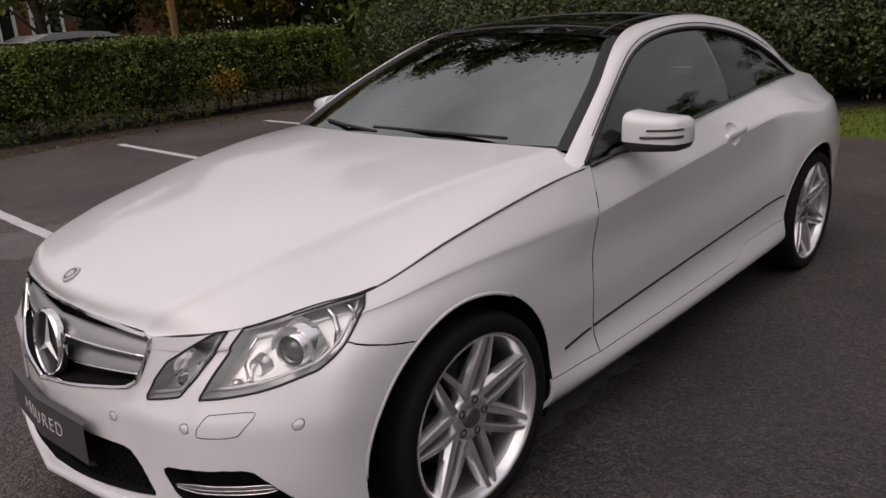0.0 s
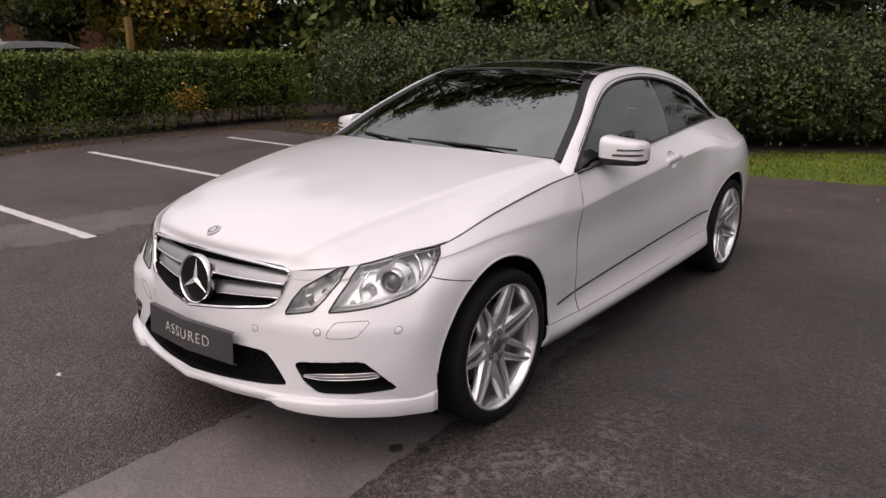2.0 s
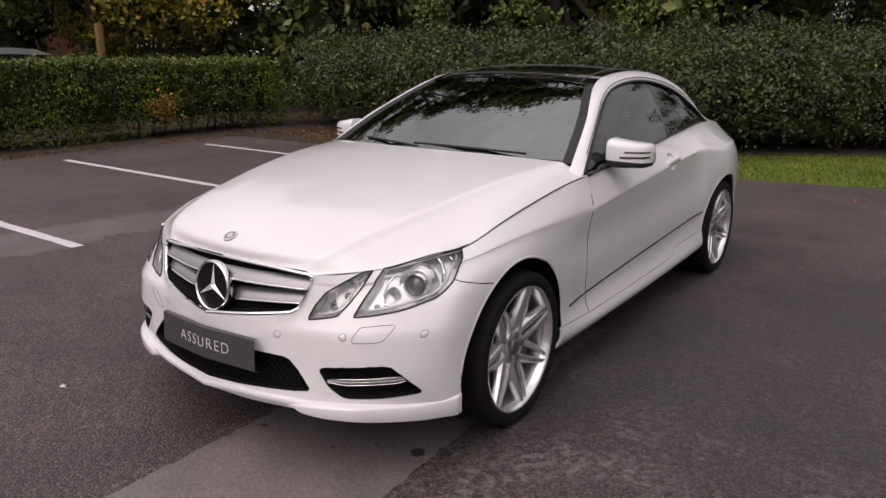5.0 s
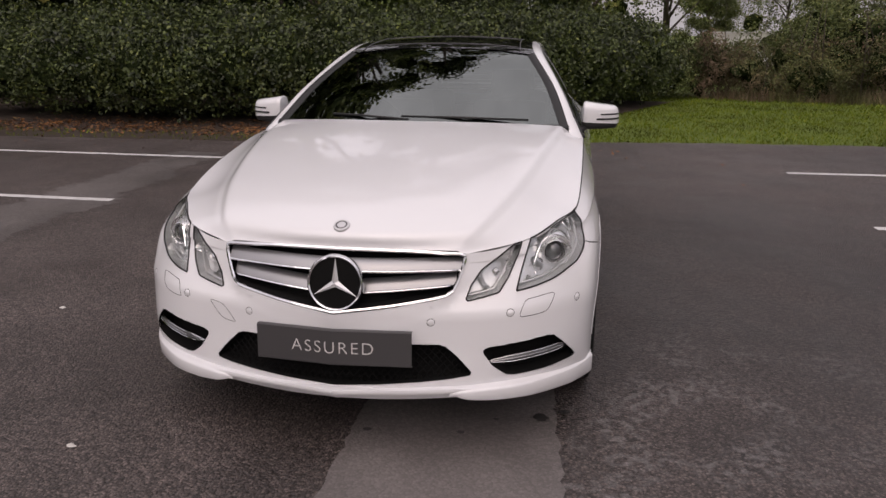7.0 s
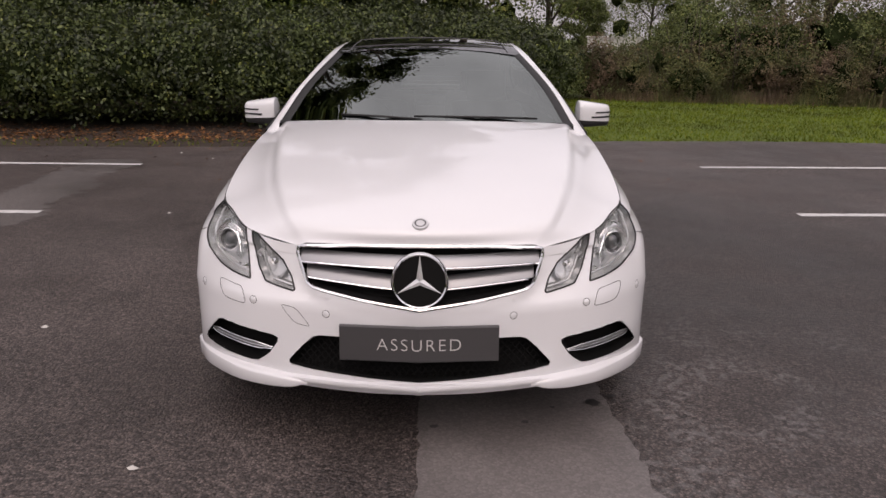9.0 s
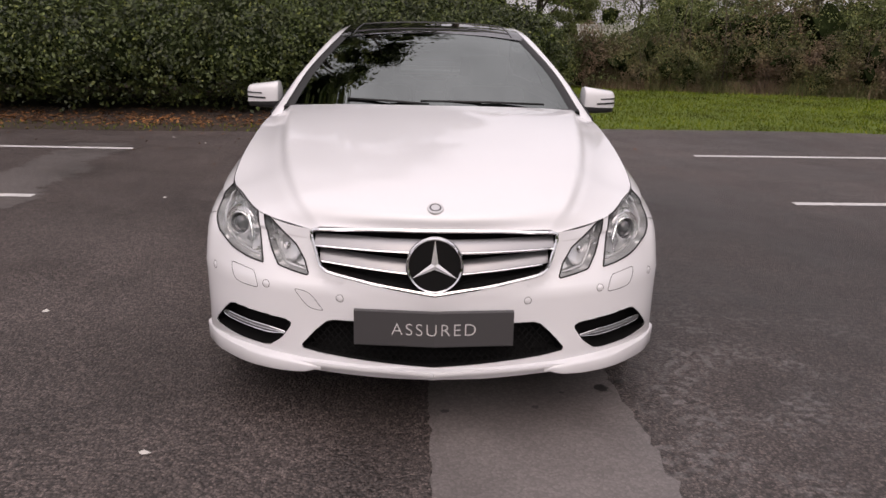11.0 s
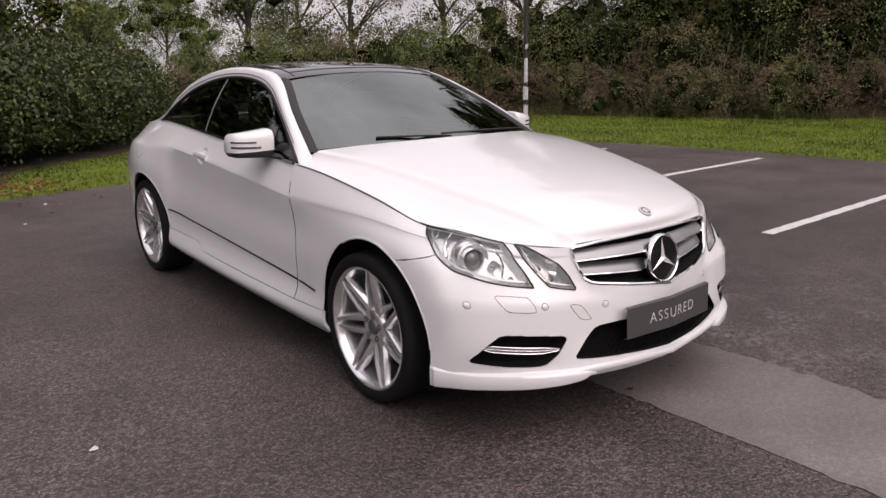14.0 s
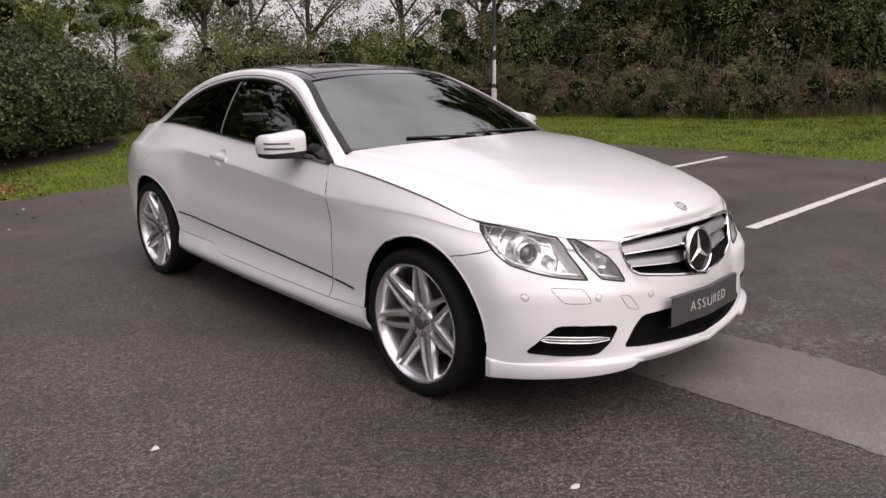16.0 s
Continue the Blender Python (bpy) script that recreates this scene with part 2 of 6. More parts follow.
MIDDLE = A((0, -.858, .53), (.2, -.838, .53), (.43, -.778, .535), (.63, -.715, .545), (.798, -.565, .55), (.874, -.405, .545),
           (.893, 0, .56), (.878, .40, .54), (.863, .66, .53), (.858, 1.4, .545), (.860, 2.15, .58), (.886, 2.42, .60),
           (.895, 2.76, .61), (.874, 3.10, .60), (.79, 3.41, .61), (.59, 3.70, .61), (0, 3.82, .62))
LOWER = A((0, -.864, .40), (.2, -.850, .40), (.43, -.800, .40), (.635, -.738, .395), (.80, -.60, .39), (.870, -.41, .39),
          (.888, 0, .40), (.872, .40, .372), (.858, .66, .365), (.856, 1.4, .375), (.860, 2.15, .40), (.876, 2.42, .42),
          (.888, 2.76, .45), (.870, 3.10, .45), (.785, 3.41, .45), (.59, 3.70, .45), (0, 3.82, .46))
SKIRT = A((0, -.868, .285), (.2, -.852, .285), (.43, -.795, .287), (.64, -.705, .285), (.80, -.565, .28), (.866, -.41, .272),
          (.882, 0, .27), (.888, .40, .258), (.892, .66, .258), (.894, 1.4, .266), (.892, 2.15, .28), (.888, 2.42, .288),
          (.88, 2.76, .29), (.862, 3.10, .30), (.775, 3.40, .3), (.57, 3.68, .31), (0, 3.80, .32))
BOTTOM = A((0, -.845, .228), (.2, -.83, .23), (.43, -.775, .232), (.63, -.68, .225), (.785, -.54, .218), (.845, -.41, .214),
           (.85, 0, .2), (.845, .40, .192), (.85, .66, .194), (.855, 1.4, .205), (.85, 2.15, .22), (.845, 2.42, .225),
           (.85, 2.76, .23), (.835, 3.10, .24), (.75, 3.38, .255), (.55, 3.66, .27), (0, 3.78, .28))
SHOULDER = CREASE * 0.72 + EDGE * 0.28
SHOULDER[3:5, 0] += 0.010
SHOULDER[5:7, 0] += 0.008
SHOULDER[7, 0] += 0.011
SHOULDER[8:13, 0] += 0.0015
LOWER[2:6, 1] += .014
MIDDLE[12, 0] += .008
ROWS_OF_BODY = [BOTTOM, SKIRT, LOWER, MIDDLE, UPPER, CREASE, SHOULDER, EDGE]
STEPS_ALONG = [9, 10, 11, 11, 9, 12, 16, 11, 26, 26, 10, 14, 14, 12, 9, 8]


def ease(a, b, x):
    t = min(1, max(0, (x - a) / (b - a)))
    return t * t * (3 - 2 * t)


def pressed(p):
    """Sets the middle of the bumper back below the grille's surround."""
    lip_z = float(np.interp(p[0], (0, .2, .33, .385, .42), (.545, .570, .588, .609, .66)))
    deep = .011 * ease(.014, .040, lip_z - p[2]) * (1 - ease(.36, .47, p[0])) * ease(.31, .36, p[2])
    return p + np.array((0, deep, 0))


def flank():
    """The whole left half of the body's sides, nose and tail as one sheet."""
    us = [i + k / n for i, n in enumerate(STEPS_ALONG) for k in range(n)] + [len(STEPS_ALONG)]
    lines = [[spline(row, u) for row in ROWS_OF_BODY] for u in us]
    vs = [i + k / 5 for i in range(len(ROWS_OF_BODY) - 1) for k in range(5)] + [len(ROWS_OF_BODY) - 1]
    bm = bmesh.new()
    rows = []
    for v in vs:
        row = []
        for u, line in zip(us, lines):
            line = np.array(line)
            p = spline(line, v)
            crisp = min(1, max(0, (u - 7.1) / 0.9)) * min(1, max(0, (12.6 - u) / 0.8))
            if crisp:
                q = spline(line[:6], v) if v <= 5 else spline(line[5:], v - 5)
                p = p + (q - p) * crisp * .85
            fold = 1.0 * min(1, max(0, (u - .6) / .8)) * min(1, max(0, (5.7 - u) / 1.0))
            if fold:
                q = spline(line[:4], v) if v <= 3 else spline(line[3:], v - 3)
                p = p + (q - p) * fold
            row.append(pressed(p) if u < 3.5 else p)
        rows.append(row)
    grid(bm, rows)
    return bm


def arch(y, r, n=56):
    return [(y + r * math.cos(2 * math.pi * k / n), WHEEL_R + 0.006 + r * math.sin(2 * math.pi * k / n)) for k in range(n)]


FRONT_ARCH, REAR_ARCH = arch(-.04, .386), arch(BASE - .035, .375)
LAMP_FRONT = smooth_line([(.795, .658), (.73, .628), (.66, .612), (.604, .604), (.597, .6055), (.600, .625), (.609, .665), (.622, .715), (.634, .762)], 4) + [(.70, .790), (.760, .812), (.790, .815)]
LAMP2 = [(.608, .765), (.595, .715), (.566, .645), (.540, .603), (.533, .599), (.49, .588), (.437, .577), (.431, .58), (.446, .625), (.477, .672), (.53, .71)]
GRILLE = [(0, .740), (.1, .7395), (.2, .738), (.3, .735), (.405, .729), (.422, .722), (.421, .70), (.415, .68), (.402, .640), (.387, .609), (.365, .595), (.33, .588), (.2, .570), (.1, .558), (0, .545)]
INTAKE = [(0, .440), (.2, .437), (.345, .429), (.368, .421), (.408, .385), (.455, .332), (.452, .322), (.40, .314), (.2, .302), (0, .288)]
FOG = [(.497, .408), (.51, .416), (.58, .428), (.66, .437), (.705, .440), (.728, .435), (.755, .408), (.790, .362), (.802, .340), (.797, .333), (.70, .318), (.60, .312), (.575, .316), (.53, .35), (.497, .398)]
BUMPER_LINE = [(-.47, .745), (-.40, .705), (-.33, .685), (-.25, .668), (-.17, .655)]
DOOR_FRONT = smooth_line([(.672, 1.12), (.665, .97), (.655, .90), (.625, .78), (.610, .62), (.615, .45), (.63, .33), (.635, .262), (.635, .24)], 3)
DOOR_REAR = smooth_line([(2.10, 1.14), (2.16, 1.02), (2.20, .92), (2.22, .80), (2.19, .66), (2.10, .50), (2.00, .38), (1.93, .30), (1.90, .262), (1.90, .24)], 3)
SILL_LINE = [(.25, .318), (.45, .308), (.635, .300), (1.2, .305), (1.76, .318), (1.80, .325), (1.87, .355), (1.92, .362), (2.3, .372), (2.5, .38)]
TAIL_LINE = [(3.02, .58), (3.12, .60), (3.3, .63), (3.6, .65), (3.9, .66)]


def front(c):
    return c.y < 0.1


def side(c):
    return -0.7 < c.y < 3.7 and c.x > 0.4


YZ, XZ, XY = (1, 2), (0, 2), (0, 1)
sheet = flank()
SKIN = BVHTree.FromBMesh(sheet)


def on_front(x, z, proud=0.0):
    """The place on the nose straight behind (x, z)."""
    p, n, _, _ = SKIN.ray_cast(Vector((abs(x), -3, z)), Vector((0, 1, 0)))
    q = p + n * proud
    return Vector((math.copysign(q.x, x), q.y, q.z))


def on_side(y, z, proud=0.0):
    p, n, _, _ = SKIN.ray_cast(Vector((3, y, z)), Vector((-1, 0, 0)))
    return p + n * proud


LAMP_BACK = smooth_line([(-.308, .796), (-.322, .783), (-.362, .750), (-.415, .708), (-.462, .674)], 4)
LAMP = LAMP_FRONT + [(on_side(y, z).x, z) for y, z in LAMP_BACK]
for line, axes, keep, closed in ((FRONT_ARCH, YZ, side, 1), (REAR_ARCH, YZ, side, 1), (LAMP, XZ, front, 1), (LAMP2, XZ, front, 1), (GRILLE, XZ, front, 0),
                                 (INTAKE, XZ, front, 0), (FOG, XZ, front, 1), (BUMPER_LINE, YZ, side, 0), (DOOR_FRONT, YZ, side, 0),
                                 (DOOR_REAR, YZ, side, 0), (SILL_LINE, YZ, side, 0), (TAIL_LINE, YZ, side, 0)):
    cut(sheet, line, axes, keep, closed)


def region(poly, axes, keep):
    return lambda c: keep(c) and inside(poly, (c[axes[0]], c[axes[1]]))


for poly in (FRONT_ARCH, REAR_ARCH):
    take(sheet, region(poly, YZ, side)).free()
lamp_glass = take(sheet, region(LAMP, XZ, front))
lamp2_glass = take(sheet, region(LAMP2, XZ, front))
grille_patch = take(sheet, region(GRILLE + [(-.1, .5), (-.1, .8)], XZ, front))
intake_patch = take(sheet, region(INTAKE + [(-.1, .2), (-.1, .5)], XZ, front))
fog_patch = take(sheet, region(FOG, XZ, front))


def line_at(line, k, value):
    """The other coordinate of an open line where its coordinate k has the value."""
    best = None
    for p, q in zip(line, line[1:]):
        lo, hi = sorted((p[k], q[k]))
        if lo <= value <= hi and hi > lo:
            best = p[1 - k] + (q[1 - k] - p[1 - k]) * (value - p[k]) / (q[k] - p[k])
    return best


def in_sill(c):
    z = line_at(SILL_LINE, 0, c.y)
    return side(c) and z is not None and c.z < z


def in_door(c):
    if not side(c) or in_sill(c):
        return False
    a, b = line_at(DOOR_FRONT, 1, c.z), line_at(DOOR_REAR, 1, c.z)
    return a is not None and b is not None and a < c.y < b


def in_tail(c):
    z = line_at(TAIL_LINE, 0, c.y)
    return c.y > 3.02 and z is not None and c.z < z


def in_fender(c):
    if c.y > 0.7 or in_sill(c):
        return False
    z = line_at(BUMPER_LINE, 0, c.y)
    return c.y > -0.17 or (z is not None and c.z > z) or (c.z > .73 and c.y > -.47 and c.x > .7)


sill_bm = take(sheet, in_sill)
door_bm = take(sheet, in_door)
tail_bm = take(sheet, in_tail)
quarter_bm = take(sheet, lambda c: c.y > 1.0)
fender_bm = take(sheet, in_fender)
bumper_bm = sheet


def drop_scraps(bm, least=.004):
    """Removes loose slivers that the cuts left behind."""
    seen, scraps = set(), []
    for f in bm.faces:
        if f in seen:
            continue
        island, todo = [], [f]
        seen.add(f)
        while todo:
            g = todo.pop()
            island.append(g)
            for e in g.edges:
                for h in e.link_faces:
                    if h not in seen:
                        seen.add(h)
                        todo.append(h)
        if sum(g.calc_area() for g in island) < least:
            scraps += island
    bmesh.ops.delete(bm, geom=scraps, context="FACES")
    return len(scraps)


for panel in (fender_bm, bumper_bm, door_bm, quarter_bm):
    drop_scraps(panel)


def middle(v):
    return abs(v.x) < 1e-4


def offset_bucket(patch, way, shrink=0.9):
    """An open box behind a patch of the skin."""
    bm = patch.copy()
    c = sum((v.co for v in bm.verts), Vector()) / len(bm.verts)
    rim = [e for e in bm.edges if len(e.link_faces) == 1 and not all(middle(v.co) for v in e.verts)]
    back = {v: v.co.copy() for v in bm.verts}
    for v in bm.verts:
        d = v.co - c
        v.co = c + Vector((d.x * shrink if not middle(v.co) else d.x, d.y, d.z * shrink)) + Vector(way)
        back[tuple(v.co)] = back.pop(v)
    r = bmesh.ops.extrude_edge_only(bm, edges=rim)
    for v in (g for g in r["geom"] if isinstance(g, bmesh.types.BMVert)):
        v.co = back[tuple(v.co)]
    return bm


car = new("coupe_car")
tagged(car, "white two-door coupe car parked on wet dark tarmac", "car")


def pair(name, bm, mat, parent=car, label="", labels=("", ""), **kw):
    """The left part and its mirror image on the right."""
    other = mirrored(bm)
    return part(name, bm, mat, parent, label, **kw), part(name, other, mat, parent, label, **kw)


def both(name, bm, mat, parent=car, label="", **kw):
    """One part that spans both sides."""
    other = mirrored(bm)
    whole = joined(bm, other)
    bmesh.ops.remove_doubles(whole, verts=[v for v in whole.verts if middle(v.co)], dist=0.0005)
    return part(name, whole, mat, parent, label, **kw)


def loop_of(patch):
    """The rim of a patch as a list of points in order, open at the car's middle."""
    es = [e for e in patch.edges if len(e.link_faces) == 1 and not all(middle(v.co) for v in e.verts)]
    link = {}
    for e in es:
        a, b = e.verts
        link.setdefault(a, []).append(b)
        link.setdefault(b, []).append(a)
    start = next((v for v in link if len(link[v]) == 1), None) or next(iter(link))
    out, prev, v = [start], None, start
    while True:
        nxt = [w for w in link[v] if w is not prev and w is not out[0]]
        if not nxt:
            break
        prev, v = v, nxt[0]
        out.append(v)
        if len(out) > len(link):
            break
    closed = len(link[start]) == 2
    return [v.co.copy() for v in out], closed


def rim_tube(bm, patch, radius, proud=0.0, squash=1.0):
    pts, closed = loop_of(patch)
    keep = [pts[0]]
    for p in pts[1:]:
        if (p - keep[-1]).length > 0.006:
            keep.append(p)
    if closed:
        keep += [keep[0], keep[1]]
    for p in keep:
        p.y -= proud
    tube(bm, keep, radius, 6, squash)


HANDLE = (1.752, .891)


def dish(bm, y, z, ry, rz, deep):
    """Presses a shallow oval bowl into the sheet."""
    for _ in range(2):
        near = [e for e in bm.edges if all(((v.co.y - y) / (ry + .03)) ** 2 + ((v.co.z - z) / (rz + .03)) ** 2 < 1 for v in e.verts)]
        bmesh.ops.subdivide_edges(bm, edges=near, cuts=2, use_grid_fill=True)
    for v in bm.verts:
        r = ((v.co.y - y) / ry) ** 2 + ((v.co.z - z) / rz) ** 2
        if r < 1:
            v.co.x -= deep * (1 - r) ** .6


dish(door_bm, HANDLE[0] - .01, HANDLE[1], .062, .046, .020)


def at_door_rear(v):
    y = line_at(DOOR_REAR, 1, v.z)
    return y is not None and abs(v.y - y) < .006 and v.z > .37


door_l, door_r = pair("door", hem(door_bm, deep=.04, skip=at_door_rear), PAINT, label="white car door", sharp=17)
fender_l, fender_r = pair("fender", hem(fender_bm, deep=.005), PAINT, sharp=17)
pair("sill_skirt", hem(sill_bm, gap=.001), PAINT)
quarter_l, quarter_r = pair("quarter_panel", hem(quarter_bm, skip=lambda v: middle(v) or at_door_rear(v)), PAINT, sharp=34)
both("rear_bumper", hem(tail_bm, skip=middle), PAINT)
bumper = both("front_bumper", hem(bumper_bm, deep=.006, skip=middle), PAINT, label="white front bumper with deep lower intakes")

# hood
HOOD_MID = A((0, -.758, .743), (0, -.737, .799), (0, -.56, .870), (0, -.30, .928), (0, 0, .976), (0, .22, 1.008), (0, .425, 1.033))
HOOD_EDGE = A((.43, -.709, .7275), (.617, -.587, .7535), (.735, -.403, .788), (.787, -.265, .807), (.805, 0, .869), (.814, .40, .929), (.819, .72, .952))
HOOD_FOLD = A((.395, -.716, .7385), (.460, -.640, .806), (.533, -.44, .865), (.580, -.25, .903), (.626, 0, .947), (.672, .30, .984), (.712, .615, 1.002))


def hood():
    rows = []
    n = 54
    for i in range(n + 1):
        u = 6 * (i / n) ** 1.25
        c, f, e = spline(HOOD_MID, u), spline(HOOD_FOLD, u), spline(HOOD_EDGE, u)
        row = []
        for k in range(61):
            v = k / 60
            s = v * 1.02
            x = e[0] * v
            if x <= f[0]:
                w = x / f[0]
                y = c[1] + (f[1] - c[1]) * w ** 2
                z = c[2] + (f[2] - c[2]) * w ** 2.6
            else:
                w = (x - f[0]) / max(e[0] - f[0], 1e-4)
                y = f[1] + (e[1] - f[1]) * w
                fall = 0.38 * w + 0.62 * (1 - (1 - w) ** 2.5)
                z = f[2] + (e[2] - f[2]) * fall
            z -= .0062 * math.exp(-((x - f[0] - .020) / .017) ** 2) * min(1, max(0, (u - .25) / .8)) * min(1, max(0, (5.6 - u) / 1.5))
            row.append((x, y, z))
        rows.append(row)
    bm = bmesh.new()
    grid(bm, rows)
    for _ in range(1):
        inner = [v for v in bm.verts if not v.is_boundary]
        bmesh.ops.smooth_vert(bm, verts=inner, factor=0.2, use_axis_x=False, use_axis_y=False, use_axis_z=True)
    return bm


hood_bm = hood()
HOOD_SKIN = BVHTree.FromBMesh(hood_bm)
hood_part = both("bonnet", hem(hood_bm, gap=.0008, skip=middle), PAINT, label="white bonnet with soft folds")

# greenhouse
SCREEN_EDGE = A((.748, .635, .994), (.663, .95, 1.165), (.539, 1.30, 1.325), (.508, 1.6, 1.377), (.505, 2.0, 1.386), (.512, 2.4, 1.340), (.535, 2.78, 1.230), (.555, 3.12, 1.085), (.55, 3.36, 1.0))
WINDOW_TOP = A((.812, .64, .958), (.715, .95, 1.122), (.612, 1.30, 1.270), (.572, 1.62, 1.326), (.566, 2.0, 1.326), (.582, 2.4, 1.264), (.615, 2.72, 1.152), (.662, 2.935, 1.030), (.625, 3.28, 1.003))
TOP_MID = A((0, .43, 1.015), (0, .85, 1.205), (0, 1.285, 1.358), (0, 1.62, 1.402), (0, 2.0, 1.413), (0, 2.42, 1.375), (0, 2.82, 1.268), (0, 3.17, 1.10), (0, 3.40, 1.012))


def crown(u0, u1, nu, nv, inset=0.0, power=2.3, drop=0.0):
    rows = []
    for i in range(nu + 1):
        u = u0 + (u1 - u0) * i / nu
        c, e = spline(TOP_MID, u), spline(SCREEN_EDGE, u)
        row = []
        for k in range(nv + 1):
            w = k / nv
            x = (e[0] - inset) * w
            row.append((x, c[1] + (e[1] - c[1]) * w ** power, c[2] - drop + (e[2] - c[2]) * w ** power))
        rows.append(row)
    bm = bmesh.new()
    grid(bm, rows)
    return bm


screen_glass = both("windscreen", crown(0.05, 1.97, 24, 20, .040), SCREEN, label="dark raked windscreen reflecting sky and trees")
roof_bm = crown(2.0, 5.0, 30, 20, .0)
roof = both("roof_panel", roof_bm, ROOF_GLASS, label="black glass roof panel")
both("rear_window", crown(5.02, 7.9, 24, 20, .004), TINT)
# dark border printed round the windscreen
band = crown(0.0, 0.055, 2, 20, .0, drop=-.001)
both("cowl", band, SEAL)
band = crown(1.93, 2.0, 2, 20, .008, drop=-.002)
both("screen_header", band, BLACK_GLOSS)


def on_hood(x, y, up):
    z = HOOD_SKIN.ray_cast(Vector((x, y, 2)), Vector((0, 0, -1)))[0].z
    return Vector((x, y, z + up))


def rail():
    """The painted arch from the windscreen pillar over the side windows to the tail."""
    rows = []
    for i in range(-2, 97):
        u = 8 * i / 96 if i > 0 else i / 32
        s, w = Vector(spline(SCREEN_EDGE, u)), Vector(spline(WINDOW_TOP, u))
        if u < 0:
            k = -u / .0625
            s = Vector(SCREEN_EDGE[0]).lerp(on_hood(.748, .604, -.006), k)
            w = Vector(WINDOW_TOP[0]).lerp(on_hood(.806, .590, -.006), k)
        d = Vector(spline(WINDOW_TOP, min(u + .05, 8))) - Vector(spline(WINDOW_TOP, min(u, 8) - .05))
        n = d.cross(s - w).normalized()
        if n.x < 0:
            n = -n
        wide = (s - w).length
        swell = 0.20 * min(1, max(0, .25 + u)) * min(1, max(.12, 1 - (u - 5.6) / 1.2))
        row = []
        for k in range(9):
            t = k / 8
            p = w.lerp(s, t) + n * (wide * swell * (1 - (2 * t - 1) ** 2))
            row.append(p)
        rows.append(row)
    bm = bmesh.new()
    grid(bm, rows)
    bmesh.ops.reverse_faces(bm, faces=bm.faces[:])
    bm.normal_update()
    if sum(f.normal.x for f in bm.faces) < 0:
        bmesh.ops.reverse_faces(bm, faces=bm.faces[:])
    return hem(bm, gap=0, deep=.006)


rail_l, rail_r = pair("roof_rail", rail(), PAINT, label="white roof arch over the side windows")
bm = bmesh.new()
line = []
for k in range(61):
    u = .35 + 5.6 * k / 60
    s, w = Vector(spline(SCREEN_EDGE, u)), Vector(spline(WINDOW_TOP, u))
    d = Vector(spline(WINDOW_TOP, u + .05)) - Vector(spline(WINDOW_TOP, u - .05))
    n = d.cross(s - w).normalized()
    n = -n if n.x < 0 else n
    t = .20
    line.append(w.lerp(s, t) + n * ((s - w).length * .20 * min(1, .25 + u) * (1 - (2 * t - 1) ** 2) * min(1, max(.12, 1 - (u - 5.6) / 1.2))))
tube(bm, line, .0024, 5)
other = mirrored(bm)
part("rail_joint", bm, SEAL, rail_l)
part("rail_joint", other, SEAL, rail_r)


def on_crown(u, w, up):
    c, e = spline(TOP_MID, u), spline(SCREEN_EDGE, u)
    return Vector((e[0] * w, c[1] + (e[1] - c[1]) * abs(w) ** 2.3, c[2] + up + (e[2] - c[2]) * abs(w) ** 2.3))


for w in (-.86, .86):
    bm = bmesh.new()
    tube(bm, [on_crown(2.0 + 3 * k / 24, w * (1 - .10 * max(0, .12 - k / 24)), .0005) for k in range(25)], .0034, 5)
    part("roof_seam", bm, SEAM, roof)
for u in (2.24, 3.55):
    bm = bmesh.new()
    tube(bm, [on_crown(u, -.86 + 1.72 * k / 24, .0005) for k in range(25)], .0034, 5)
    part("roof_seam", bm, SEAM, roof)

BELT = [spline(EDGE, 8 + 6 * k / 120) for k in range(-60, 121)]


def belt(y):
    for p, q in zip(BELT, BELT[1:]):
        if p[1] <= y <= q[1]:
            return p + (q - p) * (y - p[1]) / (q[1] - p[1])
    return BELT[-1]


def side_glass():
    rows = []
    for i in range(71):
        u = 7 * i / 70
        w = spline(WINDOW_TOP, u)
        b = belt(w[1])
        row = []
        for k in range(11):
            t = k / 10
            p = b + (w - b) * t
            p = p + np.array((.016 * 4 * t * (1 - t) * min(1, (w[2] - b[2]) / .2) - .008, 0, 0))
            row.append(p)
        rows.append(row)
    bm = bmesh.new()
    grid(bm, rows)
    bm.normal_update()
    if sum(f.normal.x for f in bm.faces) < 0:
        bmesh.ops.reverse_faces(bm, faces=bm.faces[:])
    return bm


glass_bm = side_glass()
SPLIT = [(1.90, .95), (1.945, 1.35)]
PANE = BVHTree.FromBMesh(glass_bm)
cut(glass_bm, SPLIT, YZ)
rear_glass = take(glass_bm, lambda c: c.y > line_at([(1.82, .217), (1.90, .95), (1.945, 1.35), (1.98, 1.68)], 1, c.z))
pair("door_glass", glass_bm, TINT, label="tinted frameless door window")
pair("quarter_glass", rear_glass, TINT_REAR, label="dark rear quarter window")
bm = bmesh.new()
for k in range(9):
    z = 1.020 + .300 * k / 8
    hit = PANE.ray_cast(Vector((3, line_at(SPLIT, 1, z), z)), Vector((-1, 0, 0)))[0]
    if hit:
        SPLIT.append(hit)
tube(bm, SPLIT[2:], .0075, 6, .5)
pair("window_divider", bm, ALLOY_DARK)
bm = bmesh.new()
tube(bm, [Vector(spline(WINDOW_TOP, 7 * k / 60)) + Vector((.001, 0, -.003)) for k in range(61)], .009, 6)
pair("window_seal", bm, SEAL)
bm = bmesh.new()
tube(bm, [Vector(belt(.66 + (2.93 - .66) * k / 50)) + Vector((.002, 0, .001)) for k in range(51)], .010, 6, .8)
pair("waist_strip", bm, BLACK_GLOSS)
bm = bmesh.new()
